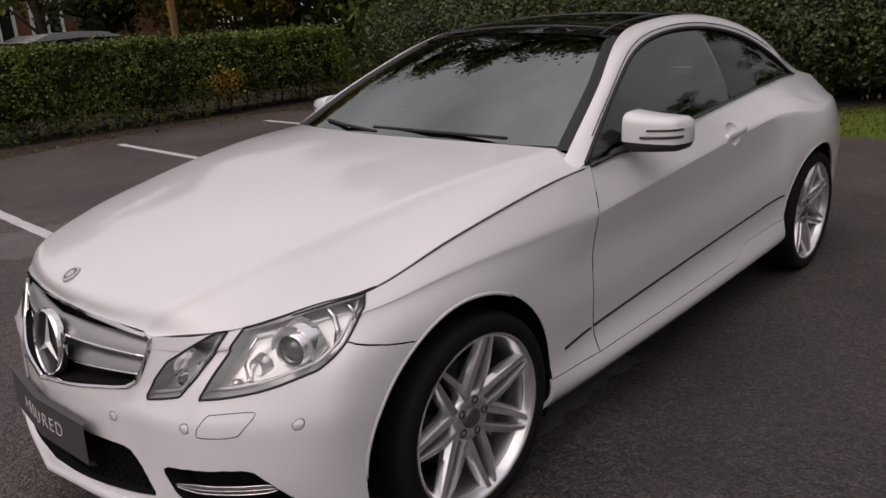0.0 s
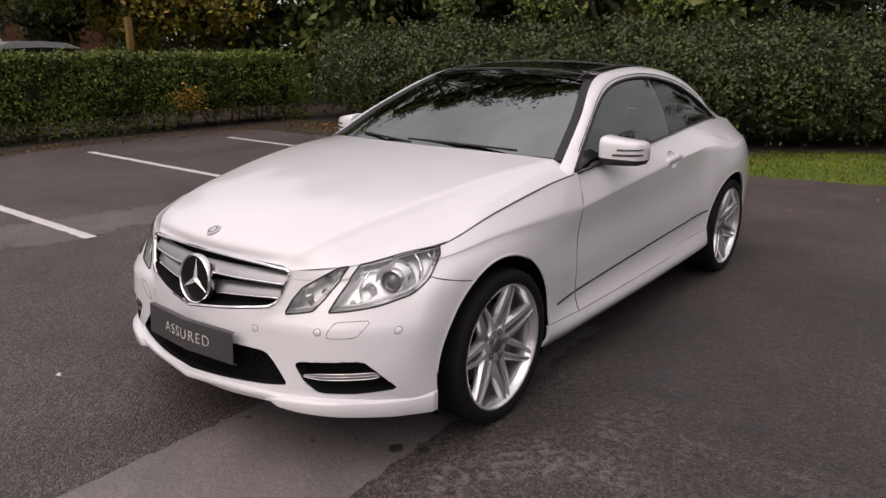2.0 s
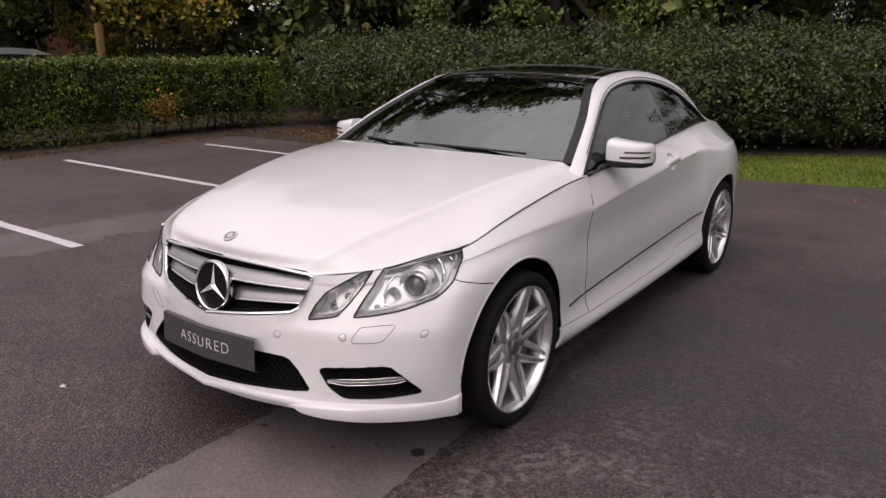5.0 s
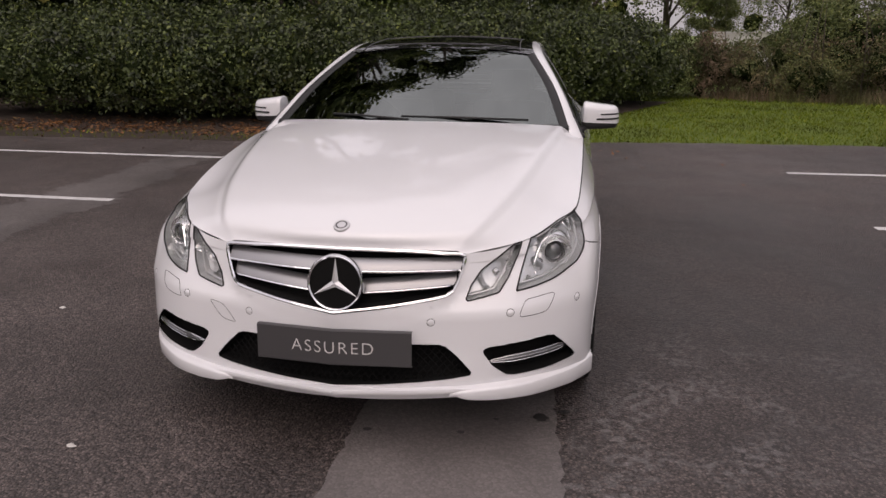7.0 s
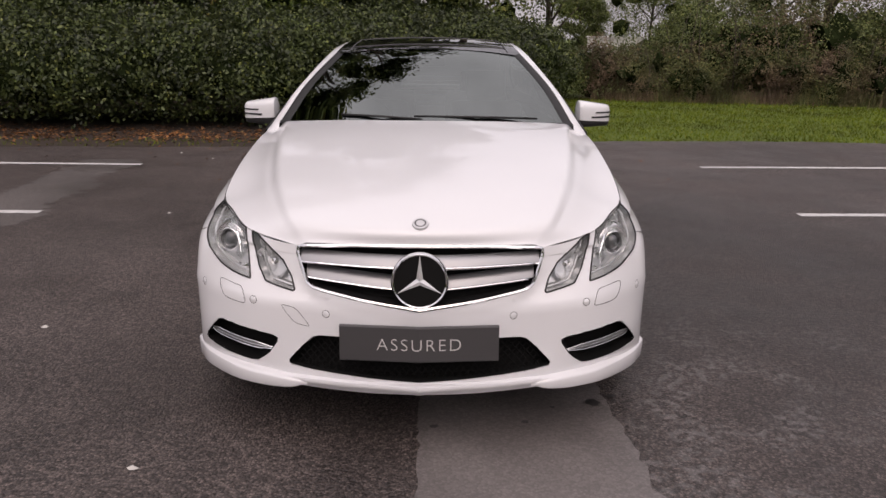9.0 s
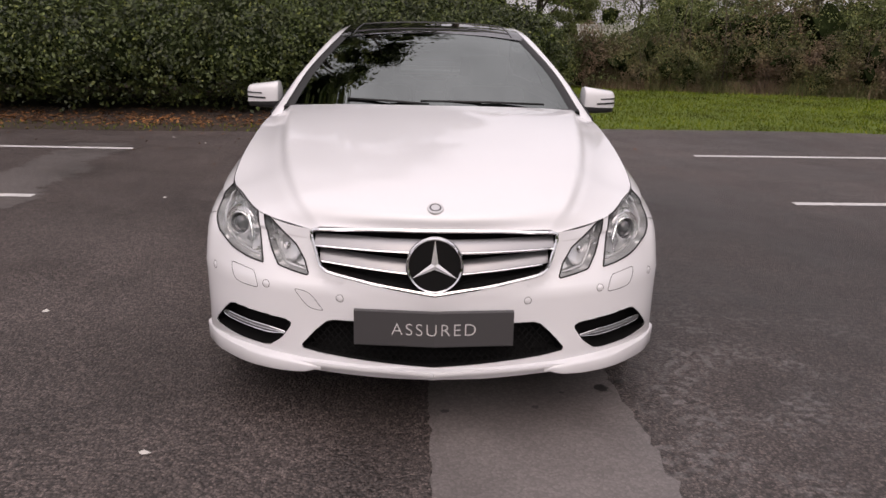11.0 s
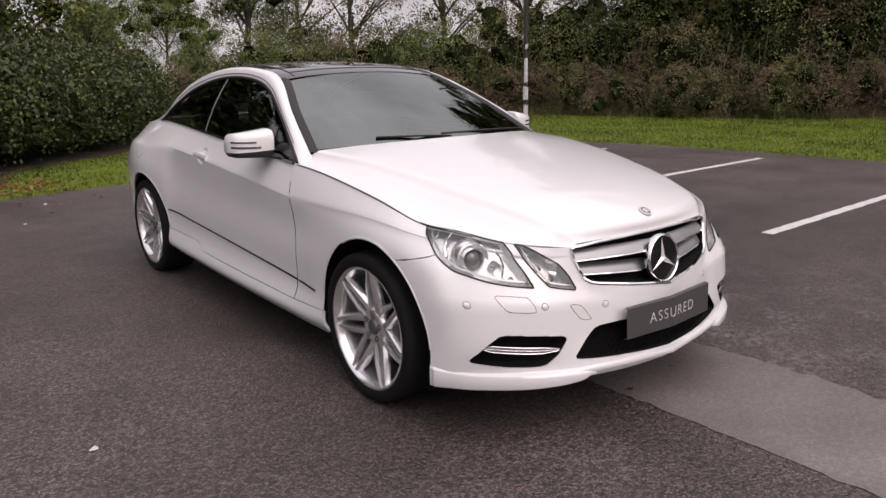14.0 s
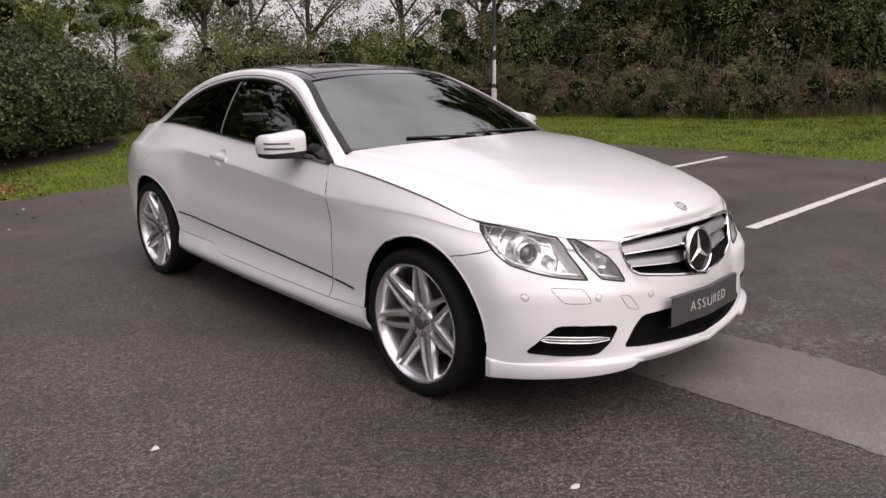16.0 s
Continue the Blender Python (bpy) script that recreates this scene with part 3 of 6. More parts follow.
grid(bm, [[Vector(spline(SCREEN_EDGE, .02 + 1.98 * k / 40)) + Vector((dx, 0, dz)) for dx, dz in ((-.050, .001), (-.044, .006), (-.012, .005), (.001, -.004))] for k in range(41)])
pair("screen_trim", bm, SEAL)

# tail deck
DECK = A((0, 3.37, 1.018), (0, 3.54, 1.0), (0, 3.70, .985), (0, 3.755, .957))
DECK_EDGE = A((.63, 3.24, 1.007), (.60, 3.42, .988), (.53, 3.58, .967), (.46, 3.665, .952))
bm = bmesh.new()
grid(bm, [[(lambda c, e, w: (e[0] * w, c[1] + (e[1] - c[1]) * w ** 2, c[2] + (e[2] - c[2]) * w ** 2))(spline(DECK, u / 6), spline(DECK_EDGE, u / 6), k / 14) for k in range(15)] for u in range(19)])
both("boot_lid", bm, PAINT)

# underside, wheel housings and cabin floor
bm = bmesh.new()
box(bm, (0, 1.45, .235), (1.36, 4.1, .02))
part("underbody", bm, LINER, car)
for y in (-.04, BASE - .035):
    bm = bmesh.new()
    rows = []
    for i in range(29):
        a = math.pi * (-.12 + 1.24 * i / 28)
        rows.append([(x, y + .395 * math.cos(a), WHEEL_R + .395 * math.sin(a)) for x in (.45, .6, .75, .862)])
    grid(bm, rows)
    back = [bm.verts.new((.45, p[0][1], p[0][2])) for p in rows]
    bm.faces.new(back)
    pair("wheel_housing", bm, LINER)


# ---- wheels ----
def wheel():
    hub = new("wheel")
    bm = bmesh.new()
    R, h = WHEEL_R, .1175
    lathe(bm, [(.250, -.105), (.262, -.116), (.285, -.121), (.308, -.114), (.317, -.103), (R, -.082), (R + .0008, 0), (R, .082), (.318, .103), (.310, .113), (.295, .1185), (.275, .1175), (.264, .112), (.258, .106), (.254, .100)], 96)
    part("tyre", bm, RUBBER, hub)
    wide_wheel = Matrix.Diagonal((1, 1.095, 1.095, 1))
    bm = bmesh.new()
    lathe(bm, [(.2395, .108), (.2405, .112), (.237, .1135), (.232, .111), (.2285, .104), (.224, .094), (.219, .080)], 96)
    bmesh.ops.transform(bm, matrix=wide_wheel, verts=bm.verts[:])
    rim = part("rim", bm, ALLOY, hub)
    bm = bmesh.new()
    lathe(bm, [(.219, .080), (.214, .070), (.208, .02), (.206, -.09), (.23, -.1), (.236, -.105)], 64)
    bmesh.ops.transform(bm, matrix=wide_wheel, verts=bm.verts[:])
    part("rim_barrel", bm, BARREL, rim)
    bm = bmesh.new()
    for k in range(7):
        a0 = 2 * math.pi * k / 7 + math.pi / 2
        c, s = math.cos(a0), math.sin(a0)
        for sgn in (-1, 1):
            sect = []
            for i in range(13):
                t = i / 12
                r = .046 + (.2265 - .046) * t
                off = .0300 - .0135 * t ** .8 + .0050 * math.sin(math.pi * t)
                wide = .0175 - .0060 * t
                top = .070 + .034 * t ** 1.3 + .007 * math.sin(math.pi * t)
                deep = .042 - .016 * t
                ring = []
                for dx, dw in ((-deep, -1.05), (-.010, -1.0), (-.0015, -.86), (0, -.72), (-.0035, .25), (-.0050, .42), (-.020, 1.0), (-deep, 1.12)):
                    w = sgn * (off + wide * dw)
                    ring.append(bm.verts.new((top + dx, r * c - w * s, r * s + w * c)))
                sect.append(ring)
            for q, w in zip(sect, sect[1:]):
                for j in range(7):
                    bm.faces.new((q[j], q[j + 1], w[j + 1], w[j]))
    bmesh.ops.recalc_face_normals(bm, faces=bm.faces[:])
    bmesh.ops.transform(bm, matrix=wide_wheel, verts=bm.verts[:])
    part("spokes", bm, ALLOY, hub, "silver seven double-spoke alloy", sharp=24)
    bm = bmesh.new()
    lathe(bm, [(.0, .082), (.024, .082), (.030, .080), (.033, .074), (.0335, .066)], 32)
    part("hub_cap", bm, ALLOY_DARK, hub)
    bm = bmesh.new()
    lathe(bm, [(.0335, .072), (.05, .077), (.066, .0755), (.076, .068), (.082, .05), (.083, .03)], 48)
    part("hub_face", bm, ALLOY, hub)
    for k in range(5):
        a = 2 * math.pi * k / 5 + .3
        bm = bmesh.new()
        lathe(bm, [(0, .0745), (.007, .0745), (.009, .0765), (.0118, .0785), (.0128, .076), (.0128, .068)], 14)
        bmesh.ops.translate(bm, vec=(.001, .054 * math.cos(a), .054 * math.sin(a)), verts=bm.verts[:])
        part("wheel_bolt", bm, BLACK_GLOSS, hub)
    bm = bmesh.new()
    lathe(bm, [(.06, .012), (.162, .012), (.164, .008), (.164, -.012), (.162, -.016), (.06, -.016)], 48)
    part("brake_disc", bm, BRAKE, hub)
    bm = bmesh.new()
    rows = []
    for i in range(13):
        a = math.radians(-35 + 70 * i / 12)
        rows.append([(x, r * math.cos(a), r * math.sin(a)) for x, r in ((-.04, .085), (.045, .09), (.052, .12), (.050, .165), (.035, .178), (-.04, .18))])
    grid(bm, rows)
    part("brake_caliper", bm, ALLOY_DARK, hub)
    bm = bmesh.new()
    lathe(bm, [(.222, -.06), (.1, -.07), (0, -.07)], 40)
    part("wheel_back", bm, LINER, hub)
    return hub


w = wheel()
w.parent = car
w.matrix_basis = pose(.765, 0, WHEEL_R, -14, 0, 0)
for m in (pose(.770, BASE, WHEEL_R, 40, 0, 0), pose(-.765, 0, WHEEL_R, -4, 0, 180), pose(-.770, BASE, WHEEL_R, 75, 0, 180)):
    copy_thing(w, m)

# ---- front details ----
bm = offset_bucket(lamp_glass, (-.022, .062, -.004), .93)
hl, hr = pair("headlamp", bm, LAMP_BODY, label="clear headlamp with a round projector")
bm2 = offset_bucket(lamp2_glass, (-.012, .060, 0), .92)
sl, sr = pair("inner_headlamp", bm2, LAMP_BODY2, label="small slanted inner headlamp")


def under(parent_l, parent_r, name, bm, mat, label=""):
    other = mirrored(bm)
    return part(name, bm, mat, parent_l, label), part(name, other, mat, parent_r, label)


bm = bmesh.new()
rim_tube(bm, lamp_glass, .0032, .001)
under(hl, hr, "rim_seal", bm, SEAL)
bm = bmesh.new()
rim_tube(bm, lamp2_glass, .0030, .001)
under(sl, sr, "rim_seal", bm, SEAL)
for glass, a, b in ((lamp_glass, hl, hr), (lamp2_glass, sl, sr)):
    bm = bmesh.new()
    line = loop_of(glass)[0]
    c = sum(line, Vector()) / len(line)
    line = [c + (p - c) * .90 + Vector((-.020, .014, 0)) for p in line[::2]]
    tube(bm, line + line[:2], .0042, 6)
    under(a, b, "bezel", bm, LAMP_BODY2)
# projector with its rings
PROJECTOR = material("projector_glass", (.10, .10, .105), rough=.05, metal=.5, coat=1)
bm = bmesh.new()
lathe(bm, [(.034, .02), (.035, -.010), (.040, -.016), (.045, -.012), (.048, .0), (.053, .004), (.058, -.004), (.062, -.006), (.066, .004), (.078, .030)], 40, "y")
place = pose(.712, -.492, .690, -6, 0, 20)
bmesh.ops.transform(bm, matrix=place, verts=bm.verts[:])
under(hl, hr, "projector_ring", bm, REFLECTOR)
bm = bmesh.new()
lathe(bm, [(.0345, .004), (.032, -.004), (.026, -.012), (.014, -.018), (0, -.020)], 32, "y")
bmesh.ops.transform(bm, matrix=place, verts=bm.verts[:])
under(hl, hr, "projector_lens", bm, PROJECTOR)
bm = bmesh.new()
lathe(bm, [(.030, -.03), (.031, -.012), (.034, -.008), (.04, .01)], 24, "y")
bmesh.ops.transform(bm, matrix=pose(.652, -.548, .655, 0, 0, 10) @ Matrix.Scale(.72, 4), verts=bm.verts[:])
under(hl, hr, "side_reflector", bm, REFLECTOR)
for k in range(2):
    bm = bmesh.new()
    tube(bm, [(.730 + .018 * k, -.395 + .05 * k, .778), (.750 + .012 * k, -.388 + .052 * k, .752), (.764 + .007 * k, -.392 + .05 * k, .722), (.768 + .006 * k, -.405 + .05 * k, .692)], .0075, 8, .6)
    under(hl, hr, "light_bar", bm, SPARKLE)
bm = bmesh.new()
tube(bm, [(.668, -.560, .735), (.655, -.580, .705), (.648, -.592, .668), (.652, -.590, .632)], .006, 8, .6)
under(hl, hr, "divider_bar", bm, SPARKLE)
for x, y, z, r in ((.628, -.615, .622, .011), (.655, -.600, .622, .008)):
    bm = bmesh.new()
    lathe(bm, [(0, -.004), (r * .6, -.003), (r, .004), (r * .9, .012)], 14, "y")
    bmesh.ops.translate(bm, vec=(x, y, z), verts=bm.verts[:])
    under(hl, hr, "small_reflector", bm, SPARKLE)
for pane in under(hl, hr, "lens", lamp_glass, LAMP_GLASS, "clear lamp lens"):
    pane.visible_shadow = False
bm = bmesh.new()
lathe(bm, [(.012, .030), (.022, .016), (.034, -.002), (.046, -.024), (.052, -.036)], 13, "y")
bmesh.ops.transform(bm, matrix=pose(.518, -.630, .646, -8, 0, 12) @ Matrix.Scale(1.22, 4), verts=bm.verts[:])
for f in bm.faces:
    f.normal_flip()
for bowl in under(sl, sr, "reflector_bowl", bm, SPARKLE):
    for f in bowl.data.polygons:
        f.use_smooth = False
bm = bmesh.new()
lathe(bm, [(.0, -.012), (.010, -.010), (.013, .0), (.012, .03)], 16, "y")
bmesh.ops.transform(bm, matrix=pose(.518, -.630, .646, -8, 0, 12) @ Matrix.Scale(1.22, 4), verts=bm.verts[:])
under(sl, sr, "bulb_cap", bm, CHROME)
for pane in under(sl, sr, "lens", lamp2_glass, LAMP_GLASS, "clear lamp lens"):
    pane.visible_shadow = False

# grille
FRAME_SILVER = material("bright_silver", (.72, .72, .73), rough=.25, metal=.5)
grille = both("grille", offset_bucket(grille_patch, (0, .07, 0), .97), LINER, label="silver louvred grille in a chrome frame")
bm = bmesh.new()
rim_tube(bm, grille_patch, .0064, .002)
other = mirrored(bm)
part("chrome_frame", joined(bm, other), CHROME, grille)
grille_patch.free()


def nose_y(x, z):
    return on_front(x, z).y


def louvre(z_in, z_out, tall, x_in, x_out):
    """A broad satin slat that leans back, with a bright lower edge."""
    rows = []
    for i in range(15):
        t = i / 14
        x = x_in + (x_out - x_in) * t
        z = z_in + (z_out - z_in) * t
        y = nose_y(x, .63) + .022
        row = []
        for dz, dy in ((tall * .5, .030), (tall * .48, .022), (tall * .1, .006), (-tall * .36, -.006), (-tall * .5, -.008), (-tall * .56, -.002), (-tall * .5, .01), (-tall * .2, .03)):
            row.append((x, y + dy, z + dz))
        rows.append(row)
    bm = bmesh.new()
    grid(bm, rows)
    bmesh.ops.reverse_faces(bm, faces=bm.faces[:])
    return bm


for z_in, z_out, tall, x_out in ((.692, .693, .037, .412), (.612, .641, .040, .394)):
    bm = louvre(z_in, z_out, tall, .0, x_out)
    o = mirrored(bm)
    sl_a = part("louvre", bm, SILVER, grille)
    sl_b = part("louvre", o, SILVER, grille)
    bm = bmesh.new()
    tube(bm, [(x, nose_y(x, .63) + .012, z_in + (z_out - z_in) * x / x_out - tall * .5) for x in np.linspace(.0, x_out, 12)], .0045, 6)
    o = mirrored(bm)
    part("louvre_edge", bm, CHROME, sl_a)
    part("louvre_edge", o, CHROME, sl_b)
    
# round emblem on the grille
EMBLEM = pose(0, -.816, .636, -8, 0, 0)
emblem_bm = bmesh.new()
lathe(emblem_bm, [(0, .0), (.09, .0), (.094, .004)], 48, "y")
bmesh.ops.transform(emblem_bm, matrix=EMBLEM, verts=emblem_bm.verts[:])
emblem = part("emblem", emblem_bm, material("emblem_black", (.004, .004, .004), rough=.35, ior=1.3), grille, "round black emblem with a chrome ring")
bm = bmesh.new()
lathe(bm, [(.086, .002), (.087, -.008), (.0915, -.012), (.096, -.008), (.098, .0), (.097, .012)], 64, "y")
bmesh.ops.transform(bm, matrix=EMBLEM, verts=bm.verts[:])
part("ring", bm, CHROME, emblem)
bm = bmesh.new()
tip = []
for k in range(6):
    a = math.pi / 2 + k * math.pi / 3
    r = .088 if k % 2 == 0 else .0135
    tip.append(bm.verts.new((r * math.cos(a), -.003, r * math.sin(a))))
mid = bm.verts.new((0, -.013, 0))
for k in range(6):
    bm.faces.new((mid, tip[k], tip[(k + 1) % 6]))
bmesh.ops.recalc_face_normals(bm, faces=bm.faces[:])
bmesh.ops.transform(bm, matrix=EMBLEM, verts=bm.verts[:])
part("three_arms", bm, FRAME_SILVER, emblem, smooth=False)
# small round badge on the bonnet
bm = bmesh.new()
lathe(bm, [(0, .004), (.019, .004), (.021, .006), (.027, .005), (.0285, .001), (.0285, -.004)], 32, "z")
bmesh.ops.transform(bm, matrix=pose(0, -.722, .8085, 27, 0, 0), verts=bm.verts[:])
badge = part("bonnet_badge", bm, BADGE_SILVER, hood_part, "small round silver badge")
bm = bmesh.new()
lathe(bm, [(0, .0062), (.014, .0062), (.019, .005)], 24, "z")
bmesh.ops.transform(bm, matrix=pose(0, -.722, .8085, 27, 0, 0), verts=bm.verts[:])
part("badge_centre", bm, BADGE_SILVER, badge)
bm = bmesh.new()
lathe(bm, [(.0150, .0066), (.0165, .0074), (.0195, .0066), (.0205, .0058)], 24, "z")
bmesh.ops.transform(bm, matrix=pose(0, -.722, .8085, 27, 0, 0), verts=bm.verts[:])
part("badge_ring", bm, ALLOY_DARK, badge)

# intakes
intake = both("lower_intake", offset_bucket(intake_patch, (0, .06, 0), .97), LINER, label="black honeycomb lower intake")
intake_patch.free()
bm = bmesh.new()
for sgn in (-1, 1):
    for k in range(36):
        x0 = -.46 + .026 * k
        pts = []
        for i in range(9):
            z = .30 + .145 * i / 8
            x = x0 + sgn * (z - .37) * .9
            if abs(x) < .445 - max(0, (z - .33)) * .7:
                pts.append((x, on_front(x, z).y + .022, z))
        if len(pts) > 1:
            tube(bm, pts, .0022, 4)
part("intake_mesh", bm, LINER, intake)
fl, fr = pair("fog_recess", offset_bucket(fog_patch, (-.01, .06, 0), .9), LINER, label="black bumper recess with chrome bars")
fog_patch.free()
BLADE_X = np.linspace(.503, .770, 21)


def blade_mid(x):
    return .363 + .027 * (x - .503) / .267


def blade_half(x):
    t = (x - .503) / .267
    return .0115 * min(1, t / .35 + .15) * min(1, (1 - t) / .10 + .1) ** .6


bm = bmesh.new()
grid(bm, [[on_front(x, blade_mid(x) + blade_half(x) * k) + Vector((0, .014 - .006 * (1 - k * k), 0)) for k in (-1, -.5, 0, .5, 1)] for x in BLADE_X])
under(fl, fr, "lamp_blade", bm, ALLOY_DARK)
for sg in (-1, 0, 1):
    bm = bmesh.new()
    tube(bm, [on_front(x, blade_mid(x) + sg * blade_half(x)) + Vector((0, .008 + .001 * abs(sg), 0)) for x in BLADE_X], .0020 if sg else .0012, 6)
    under(fl, fr, "chrome_bar", bm, CHROME)

# lip along the lower edge with raised ends
LIP = A((0, -.893, .267), (.12, -.874, .268), (.25, -.853, .268), (.375, -.826, .269), (.41, -.814, .268), (.47, -.800, .267), (.63, -.726, .266), (.768, -.598, .265), (.836, -.488, .262), (.864, -.424, .260))


def lip_sheet(u0, u1, n, section):
    """A strip swept along the lip's line; section(u) gives heights and reach."""
    bm = bmesh.new()
    rows = []
    for i in range(n + 1):
        u = u0 + (u1 - u0) * i / n
        p = Vector(spline(LIP, u))
        d = (Vector(spline(LIP, min(u + .1, 9))) - Vector(spline(LIP, max(u - .1, 0)))).normalized()
        q = Vector((d.y, -d.x, 0)).normalized()
        rows.append([p + Vector((0, 0, dz)) + q * dn for dz, dn in section(u)])
    grid(bm, rows)
    if u1 == 9:
        bm.verts.ensure_lookup_table()
        k = len(rows[0])
        bm.faces.new([bm.verts[-j - 1] for j in range(k)])
    bm.normal_update()
    if sum(f.normal.y for f in bm.faces) > 0:
        bmesh.ops.reverse_faces(bm, faces=bm.faces[:])
    return bm


def lip_section(u):
    return ((.018, -.030), (.0165, -.003), (.014, .004), (.008, .006), (.001, .005), (-.006, .001), (-.008, -.01), (-.006, -.05))


def wing_section(u):
    s = min(1, max(0, (u - 3.2) / 3.0))
    f = min(1, max(0, (u - 7.6) / 1.4))
    round_off = 1 - .75 * ease(8.55, 9, u)
    out, low = (.0035 + .016 * s) * round_off, -.007 - .026 * min(1, max(0, (u - 3.2) / 2.2)) - .006 * f - .010 * ease(5.5, 8.0, u)
    top = -.004 + .028 * s + .006 * f
    return ((top + .007, -.03), (top + .004, -.002), (top, out * .6), (top - .004, out * .95), (top - .009, out * 1.04), (low + .010, out), (low + .003, out * .8), (low, out * .3), (low + .003, -.05))


lip_part = both("front_lip", lip_sheet(0, 6.5, 60, lip_section), PAINT, label="white lower lip with flicked ends")
lip_wing = lip_sheet(3.2, 9, 60, wing_section)
under(lip_part, lip_part, "lip_wing", lip_wing, PAINT)

# plate with one word
bm = bmesh.new()
rows = []
for i in range(21):
    x = -.268 + .536 * i / 20
    y = -.872 - .010 + abs(x) * .085
    rows.append([(x, y + .016, .492), (x, y + .004, .492), (x, y - .002, .490), (x, y - .008, .374), (x, y - .004, .370), (x, y + .012, .368)])
grid(bm, rows)
bmesh.ops.recalc_face_normals(bm, faces=bm.faces[:])
plate = part("plate", bm, PLATE, car, "dark grey plate lettered ASSURED", smooth=False)
word = bpy.data.curves.new("word", "FONT")
word.body, word.size, word.align_x, word.align_y, word.extrude, word.space_character = "ASSURED", .060, "CENTER", "CENTER", .0006, 1.21
word.offset = -.0011
tmp = new("word_tmp", word)
bpy.context.view_layer.update()
me = bpy.data.meshes.new_from_object(tmp.evaluated_get(bpy.context.evaluated_depsgraph_get()))
bpy.data.objects.remove(tmp)
bm = bmesh.new()
bm.from_mesh(me)
bpy.data.meshes.remove(me)
bmesh.ops.triangulate(bm, faces=bm.faces[:])
for v in bm.verts:
    x, z = v.co.x, v.co.y
    v.co = Vector((x, -.8852 + abs(x) * .085 - v.co.z, .430 + z))
    v.co.y += (v.co.z - .490) * .0517
part("lettering", bm, PLATE_TEXT, plate, smooth=False)

# dark joints of the doors and the bonnet
bm = bmesh.new()
tube(bm, [on_side(p[0], p[1], -.0012) for p in DOOR_FRONT if .30 < p[1] < .90], .0019, 5)
under(fender_l, fender_r, "door_joint", bm, SEAL)
bm = bmesh.new()
tube(bm, [Vector(spline(HOOD_EDGE, 1.6 + 4.1 * k / 40)) + Vector((.0015, 0, -.004)) for k in range(41)], .0020, 5)
under(fender_l, fender_r, "bonnet_joint", bm, SEAL)

FLAP = [(2.79 + .075 * math.cos(a), .868 + .072 * math.sin(a)) for a in np.linspace(-2.6, -.4, 15)]
bm = bmesh.new()
tube(bm, [on_side(y, z, -.0002) for y, z in FLAP], .0011, 4)
for v in bm.verts:
    v.co.x = -v.co.x
part("fuel_flap_joint", bm, SEAL, quarter_r)
for centre, r, lo, hi, owners in ((-.04, .386, 62, 176, (fender_l, fender_r)), (BASE - .035, .375, 10, 168, (quarter_l, quarter_r))):
    bm = bmesh.new()
    line = []
    for a in np.radians(np.linspace(lo, hi, 40)):
        hit = SKIN.ray_cast(Vector((3, centre + (r + .001) * math.cos(a), WHEEL_R + .006 + (r + .001) * math.sin(a))), Vector((-1, 0, 0)))[0]
        if hit:
            line.append(hit + Vector((-.004, 0, 0)))
    tube(bm, line, .0065, 8)
    under(*owners, "arch_lip", bm, PAINT)

# sensors, washer flaps
def sensor_ring(x, z, radii, proud):
    """Rings that lie on the bumper's skin round a point."""
    bm = bmesh.new()
    across = 1 if x < .7 else .7
    grid(bm, [[on_front(x + r * across * math.cos(a), z + r * math.sin(a)) - Vector((-.3 * up, up, 0)) for r, up in zip(radii, proud)] for a in np.linspace(0, 2 * math.pi, 25)])
    bm.normal_update()
    if sum(f.normal.y for f in bm.faces) > 0:
        bmesh.ops.reverse_faces(bm, faces=bm.faces[:])
    return bm


for x, z in ((.32, .51), (.58, .538), (.80, .548)):
    sensors = under(bumper, bumper, "parking_sensor", sensor_ring(x, z, (.0002, .009, .0115), (.0016, .0016, .0004)), PAINT)
    joint = sensor_ring(x, z, (.0118, .0134), (.0007, .0007))
    other = mirrored(joint)
    part("sensor_joint", joint, SEAL, sensors[0])
    part("sensor_joint", other, SEAL, sensors[1])
WASHER = smooth_line([(.632, .578), (.70, .585), (.722, .58), (.708, .545), (.69, .530), (.63, .525), (.612, .530), (.622, .565), (.632, .578)], 4)
EYELET = smooth_line([(.470, .531), (.435, .523), (.412, .503), (.384, .466), (.386, .460), (.425, .468), (.448, .488), (.476, .526), (.470, .531)], 4)
bm = bmesh.new()
tube(bm, [on_front(x, z - .004) for x, z in WASHER], .0012, 4)
under(bumper, bumper, "washer_flap_joint", bm, SEAL)
bm = bmesh.new()
tube(bm, [on_front(-x, z) for x, z in EYELET], .0010, 4)
part("tow_cover_joint", bm, SEAL, bumper)

